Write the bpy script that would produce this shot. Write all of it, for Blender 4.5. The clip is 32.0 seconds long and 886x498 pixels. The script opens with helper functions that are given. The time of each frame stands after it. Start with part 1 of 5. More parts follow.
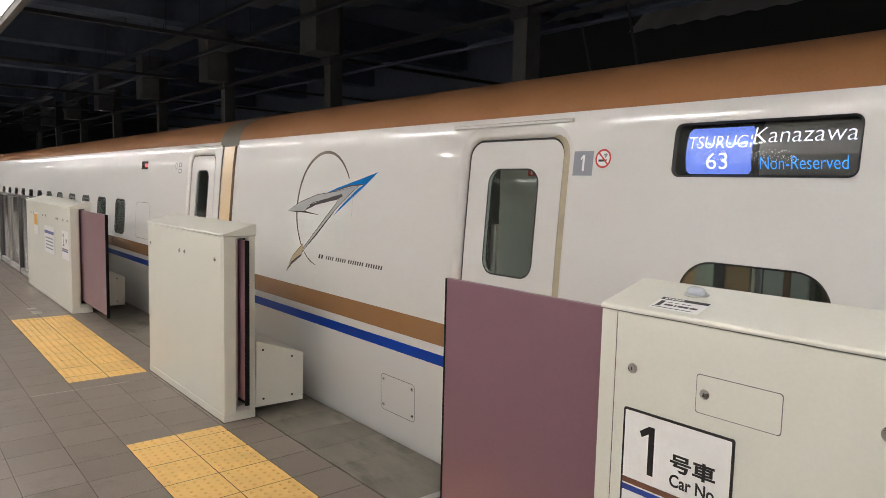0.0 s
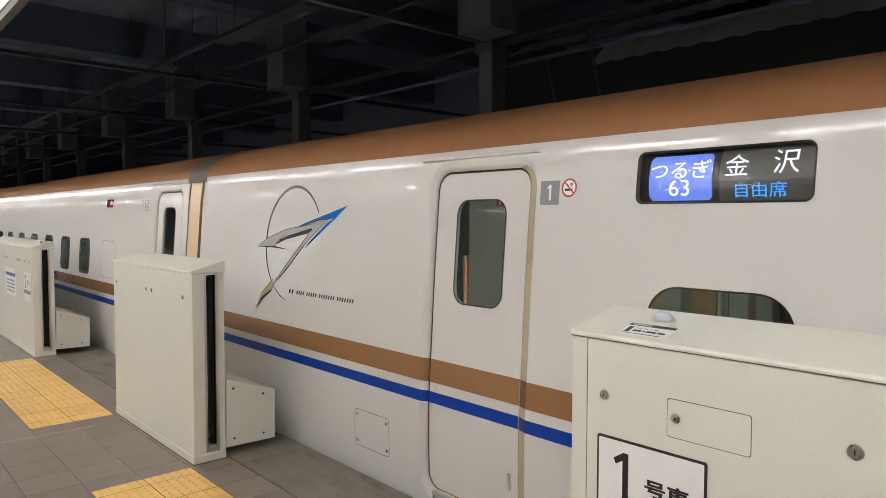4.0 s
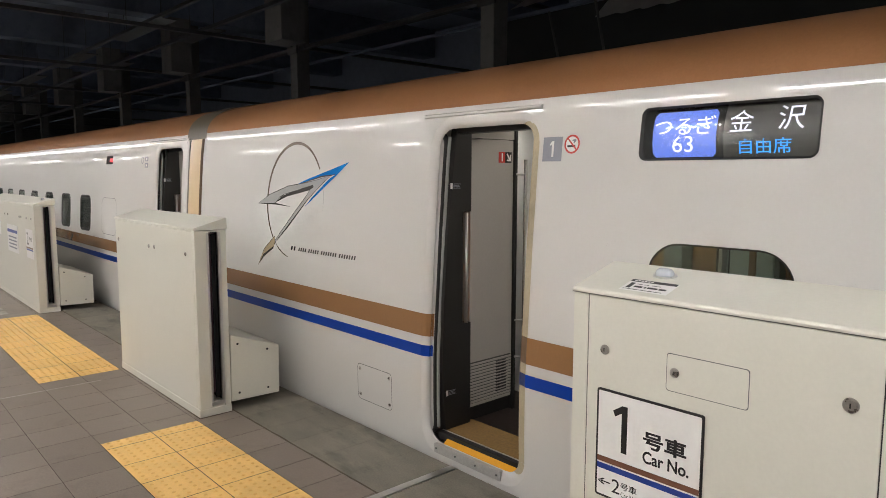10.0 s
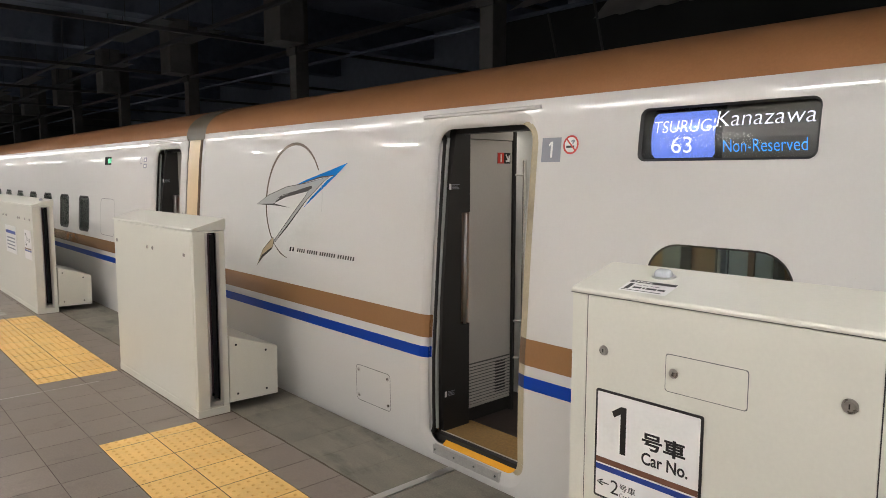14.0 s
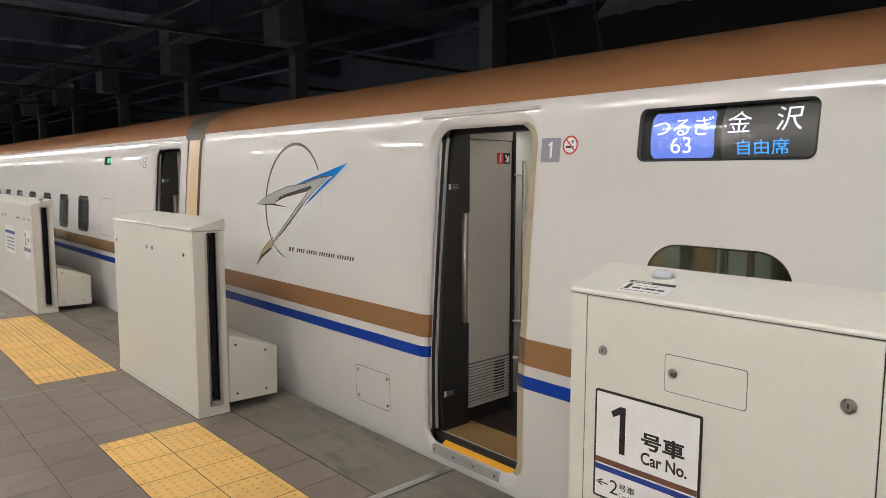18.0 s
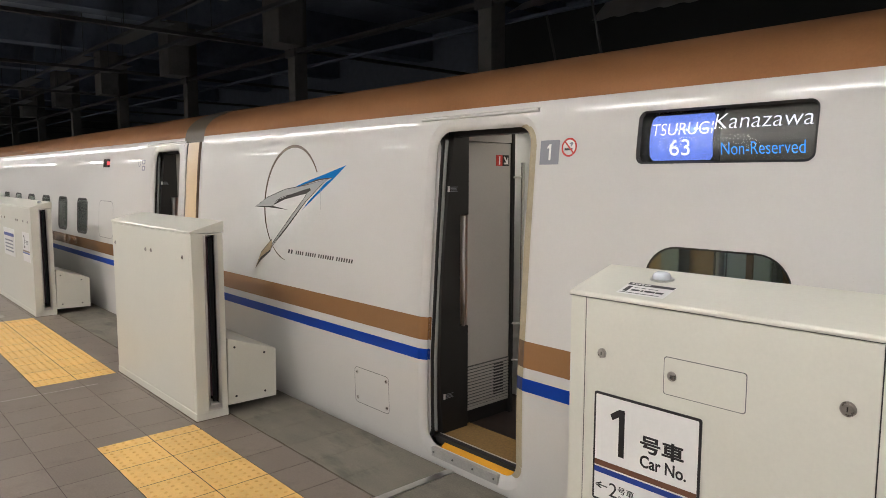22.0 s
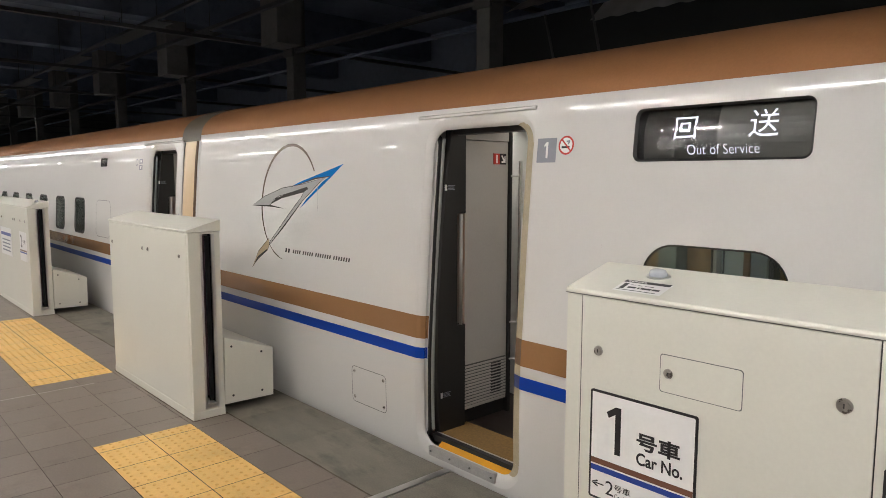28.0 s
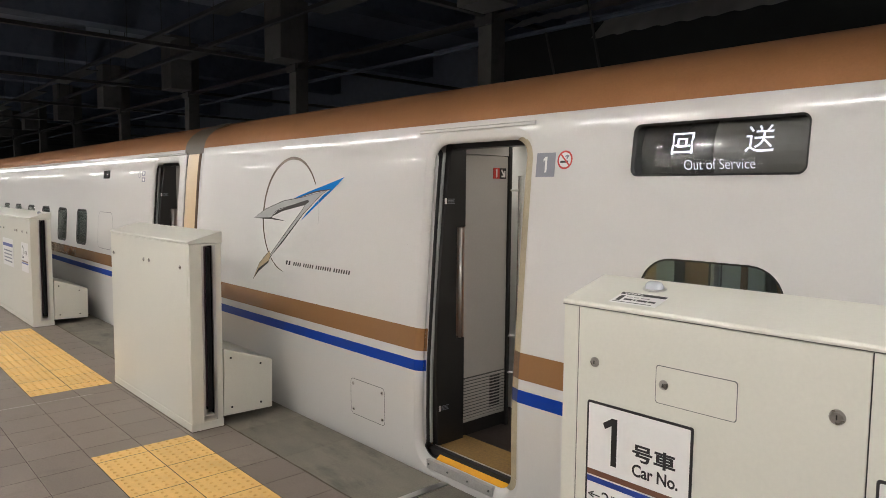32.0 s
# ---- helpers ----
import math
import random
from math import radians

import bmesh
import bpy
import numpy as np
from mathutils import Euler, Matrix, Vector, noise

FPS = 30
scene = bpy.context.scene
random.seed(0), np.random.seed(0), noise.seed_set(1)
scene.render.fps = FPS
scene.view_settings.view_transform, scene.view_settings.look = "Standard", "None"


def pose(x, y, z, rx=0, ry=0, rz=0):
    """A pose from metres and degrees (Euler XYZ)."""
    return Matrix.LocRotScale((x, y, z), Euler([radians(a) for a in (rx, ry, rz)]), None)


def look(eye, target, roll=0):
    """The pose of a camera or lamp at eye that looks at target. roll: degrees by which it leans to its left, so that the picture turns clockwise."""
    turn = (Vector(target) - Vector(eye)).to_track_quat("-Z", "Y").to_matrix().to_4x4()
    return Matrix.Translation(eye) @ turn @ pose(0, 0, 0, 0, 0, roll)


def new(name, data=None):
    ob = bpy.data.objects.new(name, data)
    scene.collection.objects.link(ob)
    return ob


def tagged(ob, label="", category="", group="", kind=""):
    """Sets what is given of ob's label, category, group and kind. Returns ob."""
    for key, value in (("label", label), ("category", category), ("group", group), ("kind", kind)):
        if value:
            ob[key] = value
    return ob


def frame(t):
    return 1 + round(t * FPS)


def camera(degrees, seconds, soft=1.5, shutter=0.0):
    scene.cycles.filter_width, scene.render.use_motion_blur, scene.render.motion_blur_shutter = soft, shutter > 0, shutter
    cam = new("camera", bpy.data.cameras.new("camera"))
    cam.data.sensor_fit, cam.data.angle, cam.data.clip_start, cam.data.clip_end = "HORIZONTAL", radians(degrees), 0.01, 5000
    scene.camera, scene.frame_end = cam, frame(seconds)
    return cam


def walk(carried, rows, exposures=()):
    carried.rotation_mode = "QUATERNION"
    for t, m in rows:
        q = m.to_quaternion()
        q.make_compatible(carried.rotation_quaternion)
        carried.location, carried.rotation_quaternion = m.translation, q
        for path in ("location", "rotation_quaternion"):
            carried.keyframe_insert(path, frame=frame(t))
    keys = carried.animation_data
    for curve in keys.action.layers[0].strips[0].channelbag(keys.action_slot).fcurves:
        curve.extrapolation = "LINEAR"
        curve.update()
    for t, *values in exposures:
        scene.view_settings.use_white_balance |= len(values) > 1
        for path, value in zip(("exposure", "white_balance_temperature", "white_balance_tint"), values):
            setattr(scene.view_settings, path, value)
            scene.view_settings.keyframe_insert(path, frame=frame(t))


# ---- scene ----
cam = camera(66.07, 32.0, 0.9)
PATH = [
    (0, (4.345, -1.745, 1.628), (1.285, 0.805, 1.258), 1.38),
    (0.5, (4.344, -1.741, 1.628), (1.318, 0.847, 1.256), 1.45),
    (1, (4.348, -1.739, 1.620), (1.347, 0.880, 1.249), 1.53),
    (1.5, (4.351, -1.748, 1.637), (1.366, 0.894, 1.312), 1.07),
    (2, (4.354, -1.759, 1.640), (1.377, 0.903, 1.408), 0.33),
    (2.5, (4.355, -1.756, 1.638), (1.380, 0.913, 1.471), -0.11),
    (3, (4.352, -1.749, 1.633), (1.384, 0.928, 1.468), -0.07),
    (3.5, (4.359, -1.748, 1.634), (1.395, 0.932, 1.458), -0.01),
    (5.5, (4.347, -1.742, 1.617), (1.389, 0.937, 1.349), 0.18),
    (6, (4.349, -1.742, 1.619), (1.394, 0.933, 1.285), -0.11),
    (6.5, (4.349, -1.747, 1.625), (1.397, 0.923, 1.233), -0.19),
    (7, (4.348, -1.751, 1.625), (1.399, 0.916, 1.190), -0.17),
    (7.5, (4.347, -1.751, 1.624), (1.401, 0.915, 1.157), -0.18),
    (8, (4.347, -1.753, 1.625), (1.401, 0.912, 1.155), -0.09),
    (8.5, (4.347, -1.752, 1.624), (1.398, 0.913, 1.176), 0.10),
    (9, (4.349, -1.753, 1.625), (1.399, 0.912, 1.181), 0.09),
    (9.5, (4.349, -1.753, 1.625), (1.399, 0.912, 1.181), 0.09),
    (10, (4.357, -1.756, 1.631), (1.407, 0.910, 1.193), 0.09),
    (10.5, (4.358, -1.759, 1.629), (1.409, 0.908, 1.194), 0.10),
    (11, (4.362, -1.759, 1.631), (1.412, 0.907, 1.195), 0.09),
    (11.5, (4.361, -1.756, 1.629), (1.411, 0.911, 1.198), 0.08),
    (12, (4.357, -1.753, 1.629), (1.408, 0.916, 1.199), 0.12),
    (12.5, (4.353, -1.751, 1.629), (1.406, 0.919, 1.198), 0.12),
    (13, (4.353, -1.752, 1.628), (1.406, 0.918, 1.197), 0.14),
    (13.5, (4.353, -1.751, 1.628), (1.406, 0.919, 1.197), 0.12),
    (14, (4.355, -1.752, 1.629), (1.408, 0.919, 1.197), 0.11),
    (14.5, (4.355, -1.753, 1.628), (1.409, 0.919, 1.196), 0.09),
    (16.5, (4.359, -1.756, 1.630), (1.414, 0.916, 1.197), 0.09),
    (17, (4.357, -1.756, 1.630), (1.412, 0.916, 1.197), 0.08),
    (17.5, (4.357, -1.757, 1.630), (1.413, 0.917, 1.198), 0.13),
    (18, (4.357, -1.755, 1.630), (1.413, 0.918, 1.198), 0.13),
    (18.5, (4.357, -1.756, 1.631), (1.414, 0.919, 1.198), 0.12),
    (19, (4.357, -1.753, 1.633), (1.413, 0.921, 1.202), 0.06),
    (19.5, (4.356, -1.756, 1.633), (1.414, 0.921, 1.203), 0.08),
    (20, (4.354, -1.751, 1.631), (1.412, 0.925, 1.203), 0.10),
    (20.5, (4.353, -1.750, 1.630), (1.410, 0.926, 1.204), 0.09),
    (21, (4.356, -1.753, 1.631), (1.413, 0.923, 1.211), 0.12),
    (21.5, (4.355, -1.753, 1.631), (1.413, 0.925, 1.211), 0.13),
    (22, (4.356, -1.751, 1.632), (1.413, 0.926, 1.211), 0.09),
    (22.5, (4.356, -1.750, 1.630), (1.414, 0.927, 1.210), 0.11),
    (23, (4.356, -1.749, 1.629), (1.415, 0.928, 1.209), 0.12),
    (23.5, (4.356, -1.749, 1.628), (1.414, 0.930, 1.208), 0.14),
    (24, (4.357, -1.752, 1.629), (1.417, 0.928, 1.209), 0.13),
    (24.5, (4.362, -1.752, 1.630), (1.422, 0.928, 1.209), 0.09),
    (25, (4.358, -1.751, 1.629), (1.419, 0.929, 1.209), 0.11),
    (25.5, (4.356, -1.751, 1.629), (1.417, 0.929, 1.208), 0.13),
    (27.5, (4.356, -1.738, 1.622), (1.418, 0.944, 1.202), 0.10),
    (28, (4.357, -1.739, 1.622), (1.419, 0.943, 1.202), 0.09),
    (28.5, (4.357, -1.744, 1.623), (1.419, 0.938, 1.203), 0.08),
    (29, (4.357, -1.747, 1.622), (1.419, 0.935, 1.202), 0.06),
    (29.5, (4.355, -1.749, 1.616), (1.416, 0.932, 1.197), 0.12),
    (30, (4.347, -1.767, 1.623), (1.407, 0.916, 1.221), 0.16),
    (30.5, (4.402, -1.747, 1.615), (1.456, 0.934, 1.248), 0.48),
    (31, (4.388, -1.753, 1.614), (1.442, 0.932, 1.281), 0.57),
    (31.5, (4.380, -1.753, 1.614), (1.433, 0.932, 1.284), 0.54),
    (32, (4.381, -1.753, 1.611), (1.434, 0.932, 1.281), 0.55),
]
walk(cam, [(t, look(eye, target, roll)) for t, eye, target, roll in PATH])

# ---- light ----
world = bpy.data.worlds.new("night")
world.use_nodes = True
world.node_tree.nodes["Background"].inputs[0].default_value = (0.0052, 0.0062, 0.0080, 1)
world.node_tree.nodes["Background"].inputs[1].default_value = 1.0
scene.world = world
scene.view_settings.exposure = 0.0


# ---- materials ----


def mat(name, colour, rough=0.5, metal=0.0, scale=8.0, vary=0.08, bump=0.0, bump_scale=60.0, coat=0.0, random_tint=0.0, fine=90.0, spots=0.0, spec=0.5, stretch=None, placed=False):
    """Principled surface with broad and fine variation of colour and gloss and a fine relief."""
    m = bpy.data.materials.new(name)
    m.use_nodes = True
    nt = m.node_tree
    b = nt.nodes["Principled BSDF"]
    link = nt.links.new
    b.inputs["Metallic"].default_value = metal
    b.inputs["Specular IOR Level"].default_value = spec
    b.inputs["Coat Weight"].default_value = coat
    b.inputs["Coat Roughness"].default_value = 0.012
    tc = nt.nodes.new("ShaderNodeTexCoord")
    where = nt.nodes.new("ShaderNodeNewGeometry").outputs["Position"] if placed else tc.outputs["Object"]
    if stretch:
        mp = nt.nodes.new("ShaderNodeMapping")
        mp.inputs["Scale"].default_value = stretch
        mp.inputs["Rotation"].default_value = (0, 0, 0.12)
        link(where, mp.inputs["Vector"])
        where = mp.outputs[0]
    out = []
    for s, d in ((scale, 4), (fine, 2)):
        n = nt.nodes.new("ShaderNodeTexNoise")
        n.inputs["Scale"].default_value, n.inputs["Detail"].default_value = s, d
        link(where, n.inputs["Vector"])
        out.append(n)
    add = nt.nodes.new("ShaderNodeMath")
    add.operation = "ADD"
    link(out[0].outputs[0], add.inputs[0])
    link(out[1].outputs[0], add.inputs[1])
    ramp = nt.nodes.new("ShaderNodeMapRange")
    ramp.inputs[1].default_value, ramp.inputs[2].default_value = 0.6, 1.4
    ramp.inputs[3].default_value, ramp.inputs[4].default_value = 1 - vary, 1 + vary
    link(add.outputs[0], ramp.inputs[0])
    last = ramp.outputs[0]
    if random_tint:
        info = nt.nodes.new("ShaderNodeObjectInfo")
        r = nt.nodes.new("ShaderNodeMapRange")
        r.inputs[3].default_value, r.inputs[4].default_value = 1 - random_tint, 1 + random_tint
        link(info.outputs["Random"], r.inputs[0])
        mul = nt.nodes.new("ShaderNodeMath")
        mul.operation = "MULTIPLY"
        link(last, mul.inputs[0])
        link(r.outputs[0], mul.inputs[1])
        last = mul.outputs[0]
    if spots:
        v = nt.nodes.new("ShaderNodeTexNoise")
        v.inputs["Scale"].default_value, v.inputs["Detail"].default_value, v.inputs["Roughness"].default_value = 2.3, 6, 0.7
        link(where, v.inputs["Vector"])
        r = nt.nodes.new("ShaderNodeMapRange")
        r.inputs[1].default_value, r.inputs[2].default_value = 0.52, 0.72
        r.inputs[3].default_value, r.inputs[4].default_value = 1, 1 - spots
        link(v.outputs[0], r.inputs[0])
        mul = nt.nodes.new("ShaderNodeMath")
        mul.operation = "MULTIPLY"
        link(last, mul.inputs[0])
        link(r.outputs[0], mul.inputs[1])
        last = mul.outputs[0]
    mix = nt.nodes.new("ShaderNodeVectorMath")
    mix.operation = "SCALE"
    mix.inputs[0].default_value = colour
    link(last, mix.inputs["Scale"])
    link(mix.outputs[0], b.inputs["Base Color"])
    rr = nt.nodes.new("ShaderNodeMapRange")
    rr.inputs[3].default_value, rr.inputs[4].default_value = rough * 0.85, min(1, rough * 1.15)
    link(out[0].outputs[0], rr.inputs[0])
    link(rr.outputs[0], b.inputs["Roughness"])
    if bump:
        bn = nt.nodes.new("ShaderNodeTexNoise")
        bn.inputs["Scale"].default_value, bn.inputs["Detail"].default_value = bump_scale, 3
        link(tc.outputs["Object"], bn.inputs["Vector"])
        bu = nt.nodes.new("ShaderNodeBump")
        bu.inputs["Strength"].default_value, bu.inputs["Distance"].default_value = 1.0, bump
        link(bn.outputs[0], bu.inputs["Height"])
        link(bu.outputs[0], b.inputs["Normal"])
    return m


def glow(name, colour, strength):
    m = bpy.data.materials.new(name)
    m.use_nodes = True
    b = m.node_tree.nodes["Principled BSDF"]
    b.inputs["Base Color"].default_value = (0.02, 0.02, 0.02, 1)
    b.inputs["Emission Color"].default_value = (*colour, 1)
    b.inputs["Emission Strength"].default_value = strength
    b.inputs["Roughness"].default_value = 0.4
    return m


def dotted(m, scale, low, high):
    """Uneven light of the small diodes of a display field."""
    nt = m.node_tree
    n = nt.nodes.new("ShaderNodeTexNoise")
    n.inputs["Scale"].default_value, n.inputs["Detail"].default_value = scale, 1
    r = nt.nodes.new("ShaderNodeMapRange")
    r.inputs[1].default_value, r.inputs[2].default_value = 0.3, 0.7
    r.inputs[3].default_value, r.inputs[4].default_value = low, high
    nt.links.new(nt.nodes.new("ShaderNodeTexCoord").outputs["Object"], n.inputs["Vector"])
    nt.links.new(n.outputs[0], r.inputs[0])
    nt.links.new(r.outputs[0], nt.nodes["Principled BSDF"].inputs["Emission Strength"])
    return m


def glass(name, colour, rough=0.02, ior=1.45):
    m = bpy.data.materials.new(name)
    m.use_nodes = True
    b = m.node_tree.nodes["Principled BSDF"]
    b.inputs["Base Color"].default_value = (*colour, 1)
    b.inputs["Transmission Weight"].default_value = 1.0
    b.inputs["Roughness"].default_value = rough
    b.inputs["IOR"].default_value = ior
    return m


WHITE = mat("white_train_paint", (0.655, 0.642, 0.619), 0.6, scale=1.2, vary=0.02, bump=0.0015, bump_scale=3.0, coat=0.36, spec=0.1)
BRONZE = mat("bronze_roof_paint", (0.32, 0.149, 0.063), 0.6, metal=0.0, scale=2.0, vary=0.06, spots=0.1, spec=0.2)
BROWN = mat("bronze_stripe_paint", (0.30, 0.155, 0.065), 0.22, scale=3.0, vary=0.04, coat=0.4)
BLUE = mat("blue_stripe_paint", (0.004, 0.047, 0.34), 0.4, scale=3.0, vary=0.04, coat=0.15, spec=0.15)
RUBBER = mat("black_rubber", (0.018, 0.017, 0.016), 0.55, scale=30, vary=0.2)
GASKET = mat("beige_gasket", (0.43, 0.37, 0.25), 0.6, scale=25, vary=0.12, spots=0.25)
GOLD = mat("gold_gangway_cover", (0.66, 0.50, 0.30), 0.3, metal=0.0, scale=4, vary=0.08)
HOOD = mat("grey_roof_hood", (0.095, 0.078, 0.056), 0.5, metal=0.0, scale=5, vary=0.1)
STEEL = mat("brushed_steel", (0.60, 0.59, 0.57), 0.30, metal=1.0, scale=12, vary=0.08, fine=200)
CHROME = mat("polished_chrome", (0.75, 0.74, 0.72), 0.12, metal=1.0, scale=12, vary=0.03)
DARKSTEEL = mat("dark_steel", (0.16, 0.16, 0.16), 0.35, metal=0.8, scale=20, vary=0.1)
CREAM = mat("cream_powder_coat", (0.672, 0.66, 0.584), 0.38, scale=2.5, vary=0.03, bump=0.0002, bump_scale=260, spots=0.03)
PURPLE = mat("plum_coated_panel", (0.197, 0.104, 0.130), 0.30, scale=3, vary=0.05, coat=0.2)
TILE = mat("taupe_floor_tile", (0.196, 0.158, 0.131), 0.42, scale=2.2, vary=0.16, bump=0.0004, bump_scale=120, random_tint=0.09, spots=0.32, placed=True)
GROUT = mat("dark_grout", (0.085, 0.068, 0.057), 0.9, scale=40, vary=0.2)
CONCRETE = mat("worn_grey_concrete", (0.198, 0.180, 0.146), 0.7, scale=5, vary=0.28, bump=0.001, bump_scale=70, spots=0.55, random_tint=0.09, stretch=(0.8, 1.8, 1.0), placed=True)
ALUMINIUM = mat("satin_aluminium", (0.46, 0.45, 0.43), 0.5, metal=0.3, scale=9, vary=0.12, spots=0.15)
# Dots darker than their tile, for wear and for the shading round them.
DOTS = mat("worn_shaded_dots", (0.74, 0.44, 0.125), 0.5, scale=9, vary=0.10, random_tint=0.05)
YELLOW = mat("yellow_tactile_tile", (0.82, 0.515, 0.165), 0.5, scale=4, vary=0.09, random_tint=0.04, spots=0.14, placed=True)
CONC_DARK = mat("dark_structure_concrete", (0.178, 0.170, 0.156), 0.9, scale=2, vary=0.2, spots=0.3)
GIRDER = mat("grey_painted_girder", (0.090, 0.088, 0.084), 0.6, scale=4, vary=0.15, spots=0.2)
DARKGIRDER = mat("dark_painted_girder", (0.083, 0.086, 0.090), 0.6, scale=4, vary=0.15, spots=0.2)
BALLAST = mat("dark_ballast", (0.05, 0.047, 0.043), 0.95, scale=14, vary=0.4, bump=0.02, bump_scale=25)
CEIL = mat("dim_ceiling_boards", (0.40, 0.44, 0.52), 0.9, scale=3, vary=0.15)
DECK = mat("dark_blue_grey_deck_beam", (0.19, 0.225, 0.29), 0.9, scale=2, vary=0.2, spots=0.3)
# Near-black colour for a sheet that stands in for shade.
SHADESHEET = mat("dark_shade_sheet", (0.030, 0.032, 0.031), 0.85, scale=2.5, vary=0.25)
PALEWALL = mat("grey_vestibule_wall", (0.40, 0.38, 0.355), 0.45, scale=3, vary=0.04)
WHITEWALL = mat("white_vestibule_wall", (0.74, 0.73, 0.70), 0.45, scale=3, vary=0.03)
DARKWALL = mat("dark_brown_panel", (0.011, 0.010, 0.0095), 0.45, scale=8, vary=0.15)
MAT_FLOOR = mat("tan_entrance_floor", (0.25, 0.15, 0.05), 0.7, scale=60, vary=0.25, spots=0.15)
DARKFLOOR = mat("dark_brown_floor", (0.028, 0.019, 0.016), 0.55, scale=30, vary=0.2)
SILLYELLOW = mat("yellow_sill_strip", (0.74, 0.345, 0.006), 0.4, scale=10, vary=0.05)
BLACK = mat("black_ink", (0.016, 0.015, 0.016), 0.45, scale=20, vary=0.1)
GREYINK = mat("grey_ink", (0.24, 0.25, 0.29), 0.45, scale=20, vary=0.05)
PAPER = mat("white_sign_face", (0.80, 0.79, 0.77), 0.3, scale=6, vary=0.02)
REDINK = mat("red_ink", (0.55, 0.04, 0.03), 0.4, scale=20, vary=0.05)
SIGNBROWN = mat("sign_brown", (0.17, 0.075, 0.045), 0.35, scale=10, vary=0.05)
SIGNBLUE = mat("sign_blue", (0.02, 0.055, 0.30), 0.35, scale=10, vary=0.05)
EMBLEM_SILVER = mat("silver_emblem_film", (0.40, 0.40, 0.39), 0.3, metal=0.35, scale=6, vary=0.10)
EMBLEM_BRONZE = mat("dark_bronze_emblem_film", (0.095, 0.062, 0.036), 0.3, metal=0.3, scale=6, vary=0.2)
EMBLEM_GOLD = mat("gold_emblem_film", (0.46, 0.36, 0.22), 0.3, metal=0.5, scale=6, vary=0.2)
EMBLEM_DARK = mat("dark_emblem_film", (0.05, 0.045, 0.04), 0.3, metal=0.3, scale=6, vary=0.1)
EMBLEM_BLUE = mat("bright_blue_emblem_film", (0.001, 0.175, 0.56), 0.5, scale=6, vary=0.1, spec=0.05)
WOOD = mat("brown_cabin_panel", (0.24, 0.14, 0.065), 0.5, scale=6, vary=0.1)
DISPLAY = mat("black_display_face", (0.030, 0.030, 0.028), 0.25, scale=30, vary=0.15)
DISPLAY_HAZE = mat("hazed_display_face", (0.060, 0.060, 0.054), 0.3, scale=30, vary=0.1)
LENS = mat("frosted_lamp_dome", (0.55, 0.58, 0.63), 0.25, scale=10, vary=0.03, coat=0.3)
PANE = glass("tinted_window_glass", (0.56, 0.68, 0.64))
COVER = glass("display_cover_glass", (0.97, 0.97, 0.97), 0.0, 1.22)
LED_WHITE = glow("white_led", (0.86, 0.88, 1.0), 1.25)
LED_BLUE = dotted(glow("blue_led_field", (0.13, 0.235, 0.86), 0.98), 160, 0.68, 1.25)
LED_CYAN = glow("cyan_led", (0.025, 0.33, 1.0), 1.4)
LED_GREEN = glow("green_led", (0.05, 0.75, 0.30), 0.9)
INDICATOR = glow("orange_indicator", (1.0, 0.235, 0.012), 1.0)
LED_RED = glow("red_led", (0.9, 0.05, 0.07), 0.9)
TUBE = glow("fluorescent_tube", (1.0, 0.962, 0.93), 143.0)
BACKTUBE = glow("bright_fluorescent_tube", (1.0, 0.962, 0.93), 400.0)
# Added light for the hall beyond the train, with no known source.
HALLFILL = glow("hall_fill_tube", (0.97, 0.97, 0.98), 35.0)
EDGELIGHT = glow("edge_lamp_diffuser", (1.0, 0.97, 0.94), 5.0)
# Glow of the fill panels added behind the camera.
PANELFILL = glow("unseen_fill_panel", (1.0, 0.965, 0.935), 4.7)
CABINLIGHT = glow("cabin_light_panel", (1.0, 0.93, 0.82), 1.5)
CABINLAMP = glow("cabin_lamp", (1.0, 0.94, 0.84), 48.0)
NAVY = mat("grey_green_locker", (0.15, 0.165, 0.15), 0.5, scale=8, vary=0.1)
PALEGREEN = mat("pale_green_cabin_panel", (0.52, 0.56, 0.50), 0.5, scale=5, vary=0.06)
WORNWHITE = mat("worn_white_line", (0.46, 0.44, 0.41), 0.7, scale=14, vary=0.3, spots=0.5, placed=True)
LOCKMETAL = mat("dull_lock_steel", (0.42, 0.40, 0.37), 0.28, metal=0.85, scale=40, vary=0.15)
FROST = glass("clear_fence_glass", (0.90, 0.93, 0.92), 0.10)
SEALBLUE = mat("darker_blue_seal", (0.020, 0.035, 0.13), 0.5, scale=20, vary=0.2)
DARKBROWN = mat("dark_brown_strip", (0.13, 0.075, 0.038), 0.5, scale=20, vary=0.2)
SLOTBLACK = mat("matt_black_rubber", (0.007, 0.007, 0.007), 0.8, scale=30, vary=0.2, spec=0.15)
JOINT = mat("dark_strip_joint", (0.085, 0.060, 0.034), 0.9, scale=30, vary=0.25)
SOFFIT = mat("white_ceiling_panel", (0.70, 0.69, 0.67), 0.7, scale=3, vary=0.06)
LAMPPANEL = glow("vestibule_lamp_panel", (1.0, 0.95, 0.87), 9.0)
LAMPGREY = mat("grey_lamp_trough", (0.09, 0.09, 0.09), 0.6, scale=8, vary=0.05)
TRIMGREY = mat("pale_grey_trim", (0.34, 0.36, 0.34), 0.35, scale=10, vary=0.05)

# ---- mesh helpers ----


